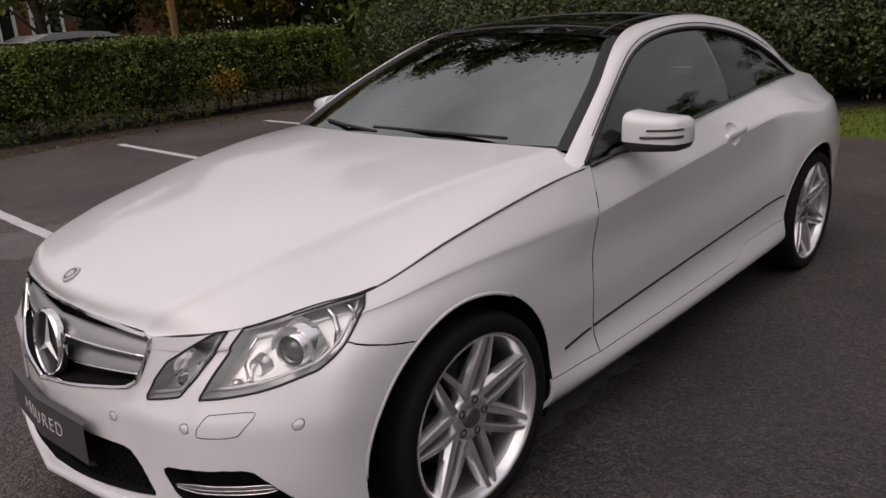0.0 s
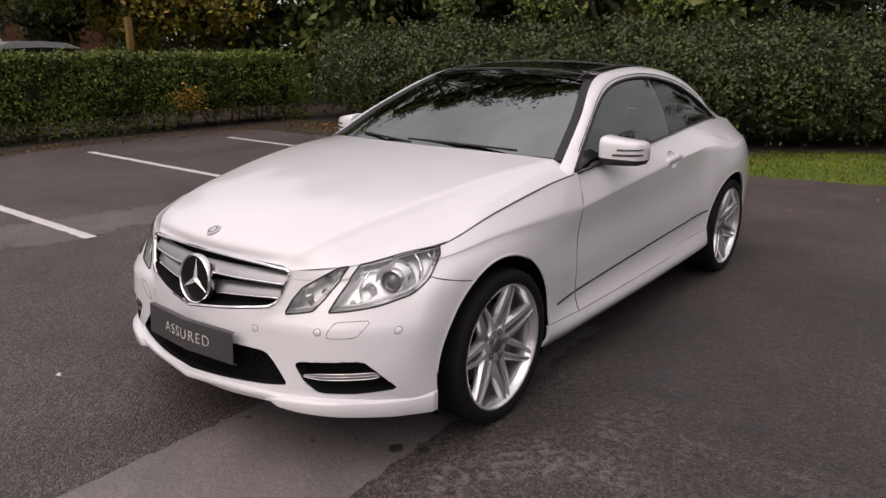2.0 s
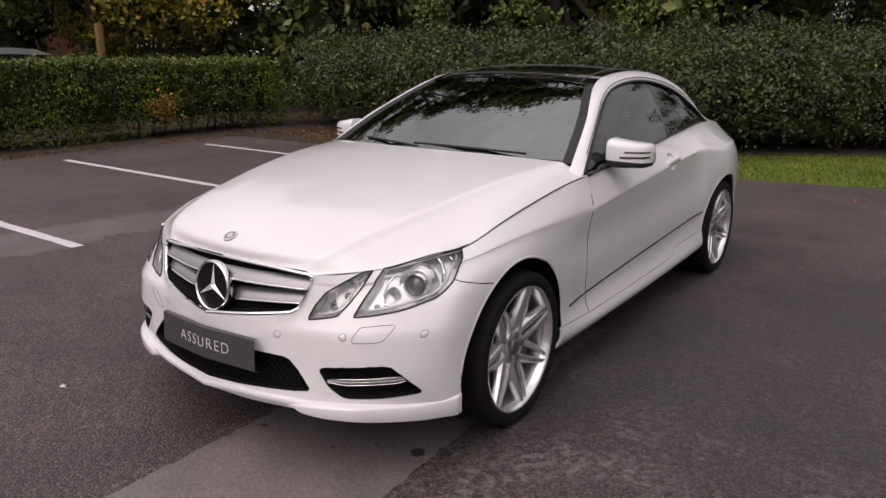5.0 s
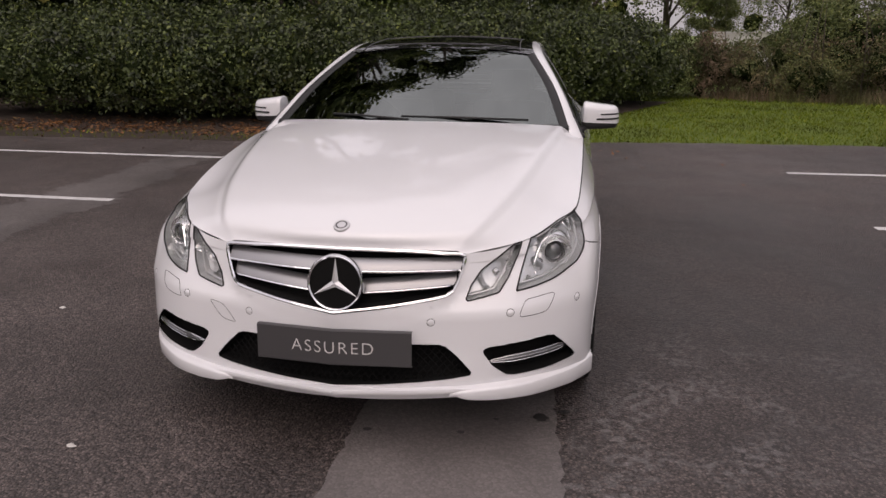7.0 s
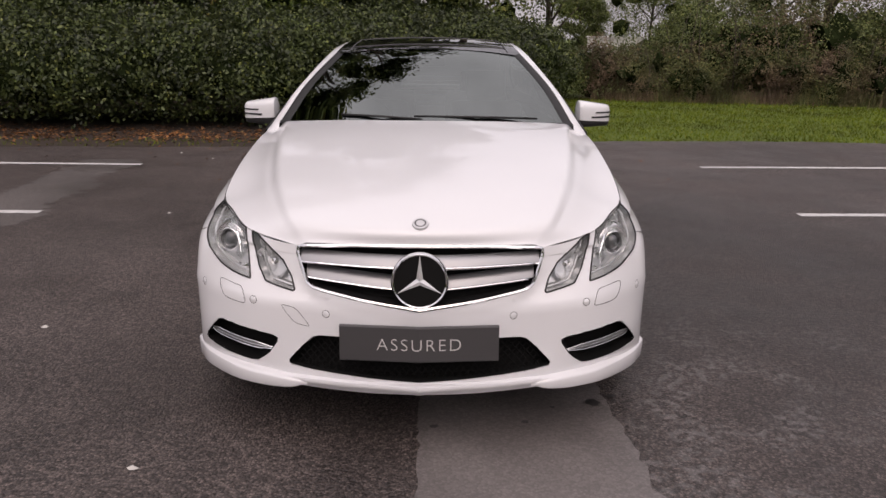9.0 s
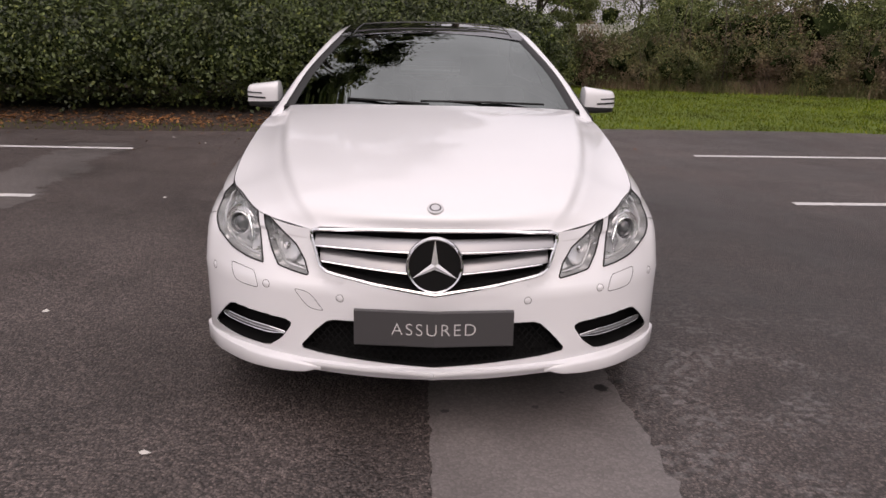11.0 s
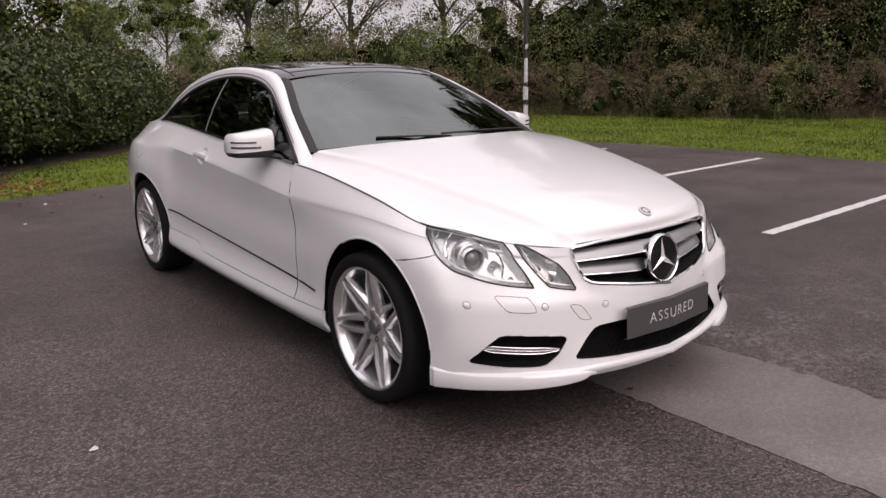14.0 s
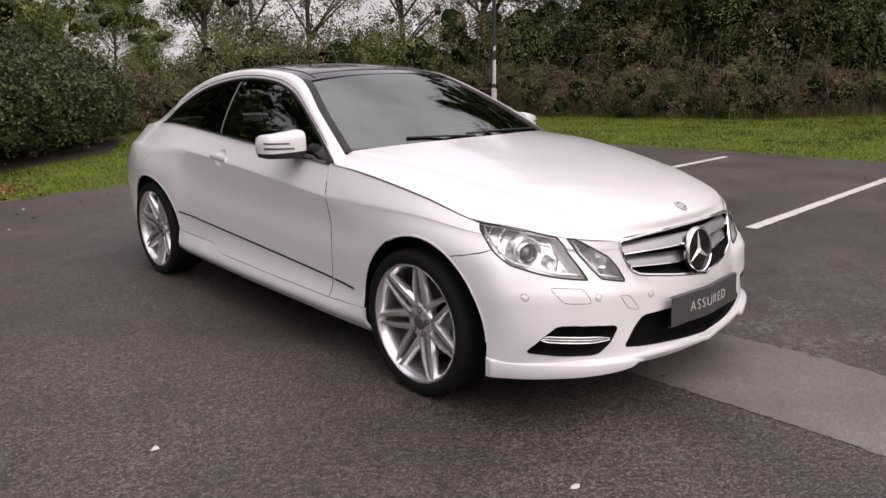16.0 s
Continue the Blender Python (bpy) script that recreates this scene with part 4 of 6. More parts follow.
# mirrors
def mirror_shell():
    """The housing, flat below and falling outwards on top, and its dark lower shell."""
    bm = bmesh.new()
    rows = []
    n = 19
    for i in range(n):
        t = i / (n - 1)
        x = .808 + .196 * t
        cap = math.sqrt(max(0.02, 1 - (max(t - .86, 0) / .14) ** 2.4)) * math.sqrt(max(0.05, 1 - (max(.12 - t, 0) / .12) ** 2.4))
        top, low = 1.101 - .030 * t, .956 + .004 * t
        cy, cz = .925 + .075 * t ** 2, (top + low) / 2
        hy, hz = .076 * (.35 + .65 * cap), (top - low) / 2 * (.45 + .55 * cap)
        row = []
        for k in range(33):
            a = 2 * math.pi * k / 32
            c, s = math.cos(a), math.sin(a)
            yy = cy + hy * math.copysign(abs(c) ** (.45 if s < 0 else .55), c) * (1.0 if c < 0 else .75)
            zz = cz + hz * math.copysign(abs(s) ** (.30 if s < 0 else .48), s) - (1 - cap) * .01
            row.append((x, yy, zz))
        rows.append(row)
    grid(bm, rows)
    bmesh.ops.remove_doubles(bm, verts=bm.verts[:], dist=1e-5)
    bmesh.ops.holes_fill(bm, edges=[e for e in bm.edges if e.is_boundary], sides=60)
    bmesh.ops.recalc_face_normals(bm, faces=bm.faces[:])
    bmesh.ops.bisect_plane(bm, geom=bm.verts[:] + bm.edges[:] + bm.faces[:], dist=1e-5, plane_co=(.9, .9, .992), plane_no=(.06, 0, 1))
    lower = take(bm, lambda c: c.z + .06 * (c.x - .9) < .992)
    for v in lower.verts:
        v.co += Vector(((v.co.x - .9) * -.03, (v.co.y - .93) * -.03, 0))
    return bm, lower


shell_bm, lower_bm = mirror_shell()
SHELL = BVHTree.FromBMesh(shell_bm)
ml, mr = pair("door_mirror", shell_bm, PAINT, label="white door mirror with slim indicator")
under(ml, mr, "lower_cap", lower_bm, BLACK_PLASTIC)
bm = bmesh.new()
tube(bm, [(.775, .78, .948), (.80, .83, .960), (.835, .90, .972)], .024, 10, .55)
under(ml, mr, "mirror_foot", bm, BLACK_PLASTIC)
bm = bmesh.new()
for z, x0, r in ((1.036, .905, .0042), (1.012, .885, .0052)):
    line = [SHELL.ray_cast(Vector((x, 0, z + .004 * (x - .9))), Vector((0, 1, 0)))[0] for x in np.linspace(x0, .999, 12)]
    line = [p + Vector((0, -.0005, 0)) for p in line if p]
    tube(bm, line, r, 6, 1.0)
under(ml, mr, "indicator_strip", bm, BLACK_GLOSS)

# handles, trim strips, fuel flap, wipers
bm = bmesh.new()
tube(bm, [on_side(1.655, .884, -.004), on_side(1.668, .885, .016), on_side(1.70, .887, .026), on_side(1.76, .890, .030), on_side(1.82, .893, .026), on_side(1.845, .894, .016), on_side(1.856, .895, -.004)], .012, 10, 1.45)
under(door_l, door_r, "door_handle", bm, PAINT)
bm = bmesh.new()
tube(bm, [on_side(.618 + (2.078 - .618) * k / 30, .398 + .082 * k / 30, .002) for k in range(31)], .0046, 6, 1.2)
under(door_l, door_r, "protective_strip", bm, SEAL)
bm = bmesh.new()
tube(bm, [on_side(.43 + .174 * k / 6, .386 + .010 * k / 6, .002) for k in range(7)], .0046, 6, 1.2)
under(fender_l, fender_r, "protective_strip", bm, SEAL)
bm = bmesh.new()
tube(bm, [on_side(2.09 + .25 * k / 8, .483 + .014 * k / 8, .002) for k in range(9)], .0046, 6, 1.2)
under(quarter_l, quarter_r, "protective_strip", bm, SEAL)
for x0, x1, y0, y1 in ((.55, -.06, .56, .50), (-.02, -.42, .475, .56)):
    bm = bmesh.new()
    tube(bm, [(x0, y0, 1.034), ((x0 + x1) / 2, (y0 + y1) / 2 - .03, 1.046), (x1, y1, 1.046)], .008, 6, .7)
    part("wiper", bm, SEAL, car)
bm = bmesh.new()
box(bm, (0, 1.17, 1.285), (.20, .08, .05), .02)
part("sensor_housing", bm, BLACK_PLASTIC, screen_glass)

# cabin
bm = bmesh.new()
rows = []
for i in range(13):
    x = -.70 + 1.4 * i / 12
    rows.append([(x, .62 + .1 * (1 - (x / .72) ** 2) * -1, .985), (x, .80, .99), (x, .98, .975), (x, 1.02, .93), (x, 1.0, .60)])
grid(bm, rows)
bmesh.ops.recalc_face_normals(bm, faces=bm.faces[:])
part("dashboard", bm, LEATHER, car)
bm = bmesh.new()
lathe(bm, [(.175, 0), (.19, .015), (.19, -.015), (.175, 0)], 32, "y")
bmesh.ops.transform(bm, matrix=pose(-.37, 1.12, .93, 25, 0, 0), verts=bm.verts[:])
part("steering_wheel", bm, LEATHER, car)


def seat(x, y, tall):
    bm = bmesh.new()
    box(bm, (x, y, .45), (.50, .50, .18), .06)
    box(bm, (x, y + .30, .72), (.48, .16, .62), .06, pose(0, 0, 0, -14, 0, 0))
    s = part("seat", bm, LEATHER, car, "dark leather seat")
    bm = bmesh.new()
    box(bm, (x, y + .40, .72 + tall), (.26, .10, .19), .04, pose(0, 0, 0, -10, 0, 0))
    part("headrest", bm, LEATHER, s)


for x in (-.37, .37):
    seat(x, 1.42, .40)
    seat(x * .95, 2.25, .36)
bm = bmesh.new()
box(bm, (0, 1.8, .33), (1.4, 2.4, .02))
box(bm, (0, 2.95, .93), (1.2, .7, .03))
part("cabin_floor", bm, LINER, car)
bm = bmesh.new()
grid(bm, [[(.79, y, .30), (.79, y, .80), (.76 - max(0, y - 1.4) * .055, y, .945)] for y in np.linspace(.68, 3.0, 10)])
pair("door_lining", bm, LEATHER)
bm = bmesh.new()
grid(bm, [[(x, .60, z) for x in (-.75, 0, .75)] for z in (.2, .97)])
part("bulkhead", bm, LINER, car)
for x in (.74,):
    bm = bmesh.new()
    tube(bm, [Vector((.672, 3.44, .80)), Vector((.59, 3.60, .80))], .066, 10, .9)
    pair("tail_lamp", bm, RED_LENS)

# ---- ground ----
def tarmac(name, colour, scuffs, contrast):
    """Rolled stones in bitumen with damp blotches."""
    m = bpy.data.materials.new(name)
    m.use_nodes = True
    nt = m.node_tree
    b = nt.nodes["Principled BSDF"]
    geo = nt.nodes.new("ShaderNodeNewGeometry")

    def tex(scale, detail=4, kind="ShaderNodeTexNoise"):
        n = nt.nodes.new(kind)
        n.inputs["Scale"].default_value = scale
        if "Detail" in n.inputs:
            n.inputs["Detail"].default_value = detail
        nt.links.new(geo.outputs["Position"], n.inputs["Vector"])
        return n.outputs["Fac"] if "Fac" in n.outputs else n.outputs[0]

    def ramp(src, a, b_, lo, hi):
        r = nt.nodes.new("ShaderNodeMapRange")
        r.inputs[1].default_value, r.inputs[2].default_value, r.inputs[3].default_value, r.inputs[4].default_value = a, b_, lo, hi
        nt.links.new(src, r.inputs[0])
        return r.outputs[0]

    def mul(x, y):
        k = nt.nodes.new("ShaderNodeMath")
        k.operation = "MULTIPLY"
        nt.links.new(x, k.inputs[0])
        nt.links.new(y, k.inputs[1])
        return k.outputs[0]

    stones = nt.nodes.new("ShaderNodeTexVoronoi")
    stones.inputs["Scale"].default_value = 105
    nt.links.new(geo.outputs["Position"], stones.inputs["Vector"])
    pick = nt.nodes.new("ShaderNodeSeparateColor")
    nt.links.new(stones.outputs["Color"], pick.inputs[0])
    grain = mul(ramp(pick.outputs[0], .25, 1, 1 - .45 * contrast, 1 + .9 * contrast), mul(ramp(stones.outputs["Distance"], .0, .75, 1 + .15 * contrast, 1 - .55 * contrast), ramp(tex(38, 3), .35, .68, 1 - .25 * contrast, 1 + .25 * contrast)))
    blotch = ramp(tex(.55, 6), .3, .7, .78, 1.22)
    damp = ramp(tex(2.3, 5), .35, .65, .9, 1.1)
    # scuffed pale patches in front of the near wheel
    far = nt.nodes.new("ShaderNodeVectorMath")
    far.operation = "DISTANCE"
    far.inputs[1].default_value = (1.25, -.55, 0)
    nt.links.new(geo.outputs["Position"], far.inputs[0])
    near = ramp(far.outputs["Value"], .5, 1.55, 1, 0)
    flakes = mul(ramp(tex(2.6, 5), .47, .60, 0, 1), ramp(tex(24, 10), .47, .60, 0, 1))
    worn = mul(near, flakes)
    # darker towards a point beside the car's left side, with an uneven edge
    side_far = nt.nodes.new("ShaderNodeVectorMath")
    side_far.operation = "DISTANCE"
    side_far.inputs[1].default_value = (1.95, 1.2, 0)
    nt.links.new(geo.outputs["Position"], side_far.inputs[0])
    darkened = ramp(mul(side_far.outputs["Value"], ramp(tex(1.4, 5), .3, .7, .75, 1.25)), .9, 3.6, .60, 1)
    v = mul(mul(mul(grain, blotch), damp), darkened)
    c = nt.nodes.new("ShaderNodeVectorMath")
    c.operation = "SCALE"
    c.inputs[0].default_value = colour
    nt.links.new(v, c.inputs["Scale"])
    grey = nt.nodes.new("ShaderNodeVectorMath")
    grey.operation = "SCALE"
    grey.inputs[0].default_value = (.17, .155, .152)
    nt.links.new(ramp(grain, .3, 1.6, .75, 1.15), grey.inputs["Scale"])
    pale = nt.nodes.new("ShaderNodeMix")
    pale.data_type = "RGBA"
    nt.links.new(ramp(worn, 0, 1, 0, scuffs), pale.inputs[0])
    nt.links.new(c.outputs[0], pale.inputs[6])
    nt.links.new(grey.outputs[0], pale.inputs[7])
    nt.links.new(pale.outputs[2], b.inputs["Base Color"])
    nt.links.new(ramp(tex(1.1, 4), .35, .65, .48, .68), b.inputs["Roughness"])
    b.inputs["Specular IOR Level"].default_value = .6
    bp = nt.nodes.new("ShaderNodeBump")
    bp.inputs["Strength"].default_value, bp.inputs["Distance"].default_value = .8 * contrast, .006
    nt.links.new(stones.outputs["Distance"], bp.inputs["Height"])
    bp.invert = True
    nt.links.new(bp.outputs[0], b.inputs["Normal"])
    return m


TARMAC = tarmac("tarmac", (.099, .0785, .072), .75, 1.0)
PATCH = tarmac("worn_strip", (.168, .150, .144), 0, .25)
OLD_PATCH = tarmac("old_strip", (.118, .104, .099), 0, .45)
LINE = material("road_marking", (.60, .59, .585), rough=.6, var=.3, scale=11, bump=.4, bump_scale=120)
GRASS_SOIL = material("grass_ground", (.085, .125, .012), rough=.95, var=.45, scale=1.6, bump=.8, bump_scale=50)
SOIL = material("leaf_litter", (.036, .024, .017), rough=.95, var=.5, scale=5, bump=.8, bump_scale=50)
OIL = material("oil_spot", (.035, .033, .033), rough=.4)


def flat(name, poly, z, mat, label, category, kind="structure"):
    bm = bmesh.new()
    bm.faces.new([bm.verts.new((x, y, z)) for x, y in poly])
    bmesh.ops.triangulate(bm, faces=bm.faces[:])
    return tagged(finish(name, bm, mat, smooth=False), label, category, kind=kind)


def ragged(pts, step, size, seed):
    """A line with small uneven teeth."""
    r = random.Random(seed)
    out = []
    for (ax, ay), (bx, by) in zip(pts, pts[1:]):
        n = max(1, int(math.hypot(bx - ax, by - ay) / step))
        for k in range(n):
            t = k / n
            off, long_ = r.gauss(0, size), math.hypot(bx - ax, by - ay)
            out.append((ax + (bx - ax) * t - (by - ay) / long_ * off, ay + (by - ay) * t + (bx - ax) / long_ * off))
    return out + [pts[-1]]


flat("ground", [(-400, -400), (400, -400), (400, 400), (-400, 400)], -.012, GRASS_SOIL, "green lawn round the car park", "ground")
EDGE_LINE = smooth_line([(-8.75, 3.1), (-8.8, 6.0), (-7.4, 6.35), (-5.6, 6.45), (-2.4, 6.62), (-.3, 7.0), (2.3, 7.45), (5.4, 7.6), (7.1, 7.3), (8.0, 6.2), (8.45, 3.8), (8.7, 1.0)], 6)
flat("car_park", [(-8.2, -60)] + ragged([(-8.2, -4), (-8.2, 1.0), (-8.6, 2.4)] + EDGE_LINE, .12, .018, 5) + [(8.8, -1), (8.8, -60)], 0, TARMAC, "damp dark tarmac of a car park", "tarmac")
flat("soil_bed", [(-13, -30), (-8.0, -30), (-8.0, 1), (-8.5, 5.9), (-5.6, 6.2), (-2.6, 6.4), (-1.2, 7.4), (-.6, 9.4), (1.6, 11), (3, 14), (-13, 16)], -.006, SOIL, "dark soil with fallen leaves under the hedges", "soil")
def strip(name, left, right, z, mat, label, teeth, seed):
    """A band of paler tarmac along y, with ragged sides; left and right: (y, x) lines."""
    r = random.Random(seed)
    bm = bmesh.new()
    rows = []
    y0, y1 = left[0][0], left[-1][0]
    n = int(abs(y1 - y0) / .045)
    for k in range(n + 1):
        y = y0 + (y1 - y0) * k / n
        xl = float(np.interp(y, [q[0] for q in left], [q[1] for q in left])) + r.gauss(0, teeth[0])
        xr = float(np.interp(y, [q[0] for q in right], [q[1] for q in right])) + r.gauss(0, teeth[1]) + .03 * math.sin(y * 5.3) * teeth[1] / .02
        rows.append([(xl, y, z), (xr, y, z)])
    grid(bm, rows)
    return tagged(finish(name, bm, mat, smooth=False), label, "patch", kind="structure")


strip("tarmac_strip", [(-9, -.02), (-1.6, .0), (-.5, -.01), (1.2, .0)], [(-9, .88), (-2, .82), (-.6, .76), (1.2, .74)], .003, PATCH, "paler strip of patched tarmac under the car", (.006, .010), 1)
strip("tarmac_band", [(-3, -4.0), (0, -4.25), (2, -4.0), (3.4, -3.95), (5.0, -4.0), (5.5, -4.0)], [(-3, -3.3), (0, -3.45), (2, -3.22), (3.4, -3.22), (5.0, -3.4), (5.5, -3.4)], .002, OLD_PATCH, "faint older band of repaired tarmac", (.05, .05), 3)
for x0, x1, y in ((-8.0, -3.32, .43), (-8.0, -3.20, 2.80), (-8.0, -3.27, 5.15), (3.33, 8.1, .50), (3.11, 7.85, 2.92), (3.08, 7.3, 5.29)):
    d0, d1 = (.05, 0) if x0 < 0 else (0, .12)
    flat("bay_line", ragged([(x0, y + d0 - .05), (x1, y + d1 - .05)], .08, .003, int(x0 * 10)) + ragged([(x1, y + d1 + .05), (x0, y + d0 + .05)], .08, .003, int(y * 10)), .005, LINE, "worn white parking bay line on tarmac", "road marking")
for x, y, r0 in ((.69, -.46, .035), (.40, -.62, .016), (.78, -.40, .022), (.52, -.5, .012), (.05, -.66, .018)):
    rr = random.Random(int(x * 100))
    flat("oil_spot", [(x + r0 * rr.uniform(.6, 1.2) * math.cos(a), y + r0 * rr.uniform(.5, 1.0) * math.sin(a)) for a in np.linspace(0, 2 * math.pi, 15)[:-1]], .006, OIL, "dark oil spot on the pale strip", "oil stain")


# ---- planting ----
def leaf_material(name, a, b_, c_, sheen=.35, clump=1.1, dry=None):
    m = bpy.data.materials.new(name)
    m.use_nodes = True
    nt = m.node_tree
    b = nt.nodes["Principled BSDF"]
    geo = nt.nodes.new("ShaderNodeNewGeometry")
    r = nt.nodes.new("ShaderNodeValToRGB")
    r.color_ramp.elements[0].color, r.color_ramp.elements[1].color = (*a, 1), (*b_, 1)
    e = r.color_ramp.elements.new(.93)
    e.color = (*b_, 1)
    r.color_ramp.elements[-1].color = (*c_, 1)
    nt.links.new(geo.outputs["Random Per Island"], r.inputs[0])
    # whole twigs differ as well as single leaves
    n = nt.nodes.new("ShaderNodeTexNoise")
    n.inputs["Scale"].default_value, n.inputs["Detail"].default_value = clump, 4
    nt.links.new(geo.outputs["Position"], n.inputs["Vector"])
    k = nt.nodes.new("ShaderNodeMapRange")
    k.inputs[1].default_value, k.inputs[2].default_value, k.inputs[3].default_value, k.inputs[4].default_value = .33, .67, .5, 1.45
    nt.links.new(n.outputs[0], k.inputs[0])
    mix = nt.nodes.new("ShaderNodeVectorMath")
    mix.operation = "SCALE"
    colour = r.outputs[0]
    if dry:
        patch = nt.nodes.new("ShaderNodeTexNoise")
        patch.inputs["Scale"].default_value, patch.inputs["Detail"].default_value = .85, 5
        nt.links.new(geo.outputs["Position"], patch.inputs["Vector"])
        sharp = nt.nodes.new("ShaderNodeMapRange")
        sharp.inputs[1].default_value, sharp.inputs[2].default_value = .44, .60
        nt.links.new(patch.outputs[0], sharp.inputs[0])
        two = nt.nodes.new("ShaderNodeMix")
        two.data_type = "RGBA"
        nt.links.new(sharp.outputs[0], two.inputs[0])
        nt.links.new(colour, two.inputs[6])
        two.inputs[7].default_value = (*dry, 1)
        colour = two.outputs[2]
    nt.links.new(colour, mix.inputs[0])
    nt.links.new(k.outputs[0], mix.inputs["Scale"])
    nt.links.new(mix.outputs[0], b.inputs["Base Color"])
    b.inputs["Roughness"].default_value = .55
    b.inputs["Specular IOR Level"].default_value = sheen
    return m


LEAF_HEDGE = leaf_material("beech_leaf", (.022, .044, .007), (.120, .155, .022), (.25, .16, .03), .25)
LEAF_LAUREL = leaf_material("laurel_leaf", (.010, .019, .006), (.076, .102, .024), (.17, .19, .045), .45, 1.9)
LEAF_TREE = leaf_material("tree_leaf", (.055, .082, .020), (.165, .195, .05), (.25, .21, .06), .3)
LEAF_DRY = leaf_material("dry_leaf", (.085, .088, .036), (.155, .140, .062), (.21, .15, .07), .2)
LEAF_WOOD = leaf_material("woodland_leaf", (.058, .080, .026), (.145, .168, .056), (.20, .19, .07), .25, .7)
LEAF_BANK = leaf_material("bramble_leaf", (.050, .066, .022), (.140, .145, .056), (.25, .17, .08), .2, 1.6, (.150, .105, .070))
BARK = material("bark", (.07, .055, .045), rough=.9, var=.3, scale=8, bump=.8, bump_scale=30)
# near-black, without gloss: the shade deep among the leaves, put into a colour
SHADE_CORE = material("inside_shade", (.020, .028, .011), rough=1.0, var=.6, scale=6)
SHADE_CORE.node_tree.nodes["Principled BSDF"].inputs["Specular IOR Level"].default_value = 0
rng = np.random.default_rng(7)


def soup(name, verts, tris, mat):
    """A mesh of many loose triangles."""
    me = bpy.data.meshes.new(name)
    me.vertices.add(len(verts))
    me.vertices.foreach_set("co", np.ascontiguousarray(verts, dtype=np.float32).ravel())
    me.loops.add(3 * len(tris))
    me.loops.foreach_set("vertex_index", np.ascontiguousarray(tris, dtype=np.int32).ravel())
    me.polygons.add(len(tris))
    me.polygons.foreach_set("loop_start", np.arange(0, 3 * len(tris), 3, dtype=np.int32))
    me.update(calc_edges=True)
    me.materials.append(mat)
    return me


def leaf_mesh(name, points, normals, size, mat, spread=.95):
    """Many small folded leaves, two triangles and a crease each."""
    n = len(points)
    nor = normals + rng.normal(0, spread, (n, 3))
    nor /= np.linalg.norm(nor, axis=1, keepdims=True) + 1e-9
    t = rng.normal(0, 1, (n, 3))
    t -= (t * nor).sum(1, keepdims=True) * nor
    t /= np.linalg.norm(t, axis=1, keepdims=True) + 1e-9
    s = np.cross(nor, t)
    L = (size * rng.uniform(.6, 1.35, n))[:, None]
    w = L * .30
    v = np.empty((n, 4, 3))
    v[:, 0] = points - t * L * .5
    v[:, 1] = points + s * w + nor * L * .08
    v[:, 2] = points + t * L * .5
    v[:, 3] = points - s * w + nor * L * .08
    base = np.arange(n)[:, None] * 4
    return soup(name, v.reshape(-1, 3), np.concatenate([base + [0, 1, 2], base + [0, 2, 3]]), mat)


def clustered(p, nrm, per, radius, reach):
    """Gathers the leaves into sprays that stand out by different lengths, with gaps between."""
    n = len(p)
    c = max(1, n // per)
    at = np.arange(n) % c
    out = nrm[:c] + rng.normal(0, .45, (c, 3))
    out /= np.linalg.norm(out, axis=1, keepdims=True) + 1e-9
    off = rng.normal(0, 1, (n, 3)) * radius
    off -= .55 * (off * out[at]).sum(1, keepdims=True) * out[at]
    return p[:c][at] + off + (nrm[:c] * rng.uniform(-reach, reach * .6, (c, 1)))[at], out[at]


def wave(p, k):
    """Slow unevenness of a clipped or grown surface."""
    return (np.sin(p[:, 0] * 1.9 * k + p[:, 2] * 2.3 * k) + np.sin(p[:, 1] * 2.3 * k + 1.3 + p[:, 2] * 1.7 * k) + np.sin((p[:, 0] + p[:, 1]) * 4.1 * k)) / 3


def hedge(name, lo, hi, count, size, mat, rough, label, category="hedge", round_=.3, clear=None):
    """A block of leaves between two corners, on a dark solid core painted as inner shade."""
    lo, hi = np.array(lo, float), np.array(hi, float)
    mid, half = (lo + hi) / 2, (hi - lo) / 2
    areas = np.array([half[1] * half[2], half[0] * half[2], half[0] * half[1]])
    ax = rng.choice(3, count, p=areas / areas.sum())
    u = rng.uniform(-1, 1, (count, 3))
    sg = rng.choice([-1, 1], count)
    sg[ax == 2] = 1
    u[np.arange(count), ax] = sg
    nrm = np.zeros((count, 3))
    nrm[np.arange(count), ax] = sg
    p = mid + u * half
    # rounded shoulders
    top = np.clip((p[:, 2] - (hi[2] - round_)) / round_, 0, 1)
    for a in (0, 1):
        p[:, a] -= np.sign(u[:, a]) * np.clip(np.abs(u[:, a]) * half[a] - (half[a] - round_), 0, None) * .6 * top
    p += nrm * (wave(p, 1) * rough)[:, None]
    p -= nrm * (rng.exponential(.05, count))[:, None]
    if clear:
        # bare stems show below here
        keep = ~((p[:, 1] > clear[0]) & (p[:, 1] < clear[1]) & (p[:, 2] < clear[2] + .08 * np.sin(p[:, 1] * 9)))
        p, nrm = p[keep], nrm[keep]
    p, nrm = clustered(p, nrm, 9, size * .95, size * 1.3)
    thing = new(name)
    tagged(thing, label, category)
    me = leaf_mesh("leaves", p, nrm, size, mat, .6)
    lv = tagged(new("leaves", me), kind="stuff")
    lv.parent = thing
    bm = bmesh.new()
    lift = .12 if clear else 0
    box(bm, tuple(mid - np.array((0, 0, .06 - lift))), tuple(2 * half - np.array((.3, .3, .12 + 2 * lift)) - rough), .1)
    part("core", bm, SHADE_CORE, thing)
    return thing


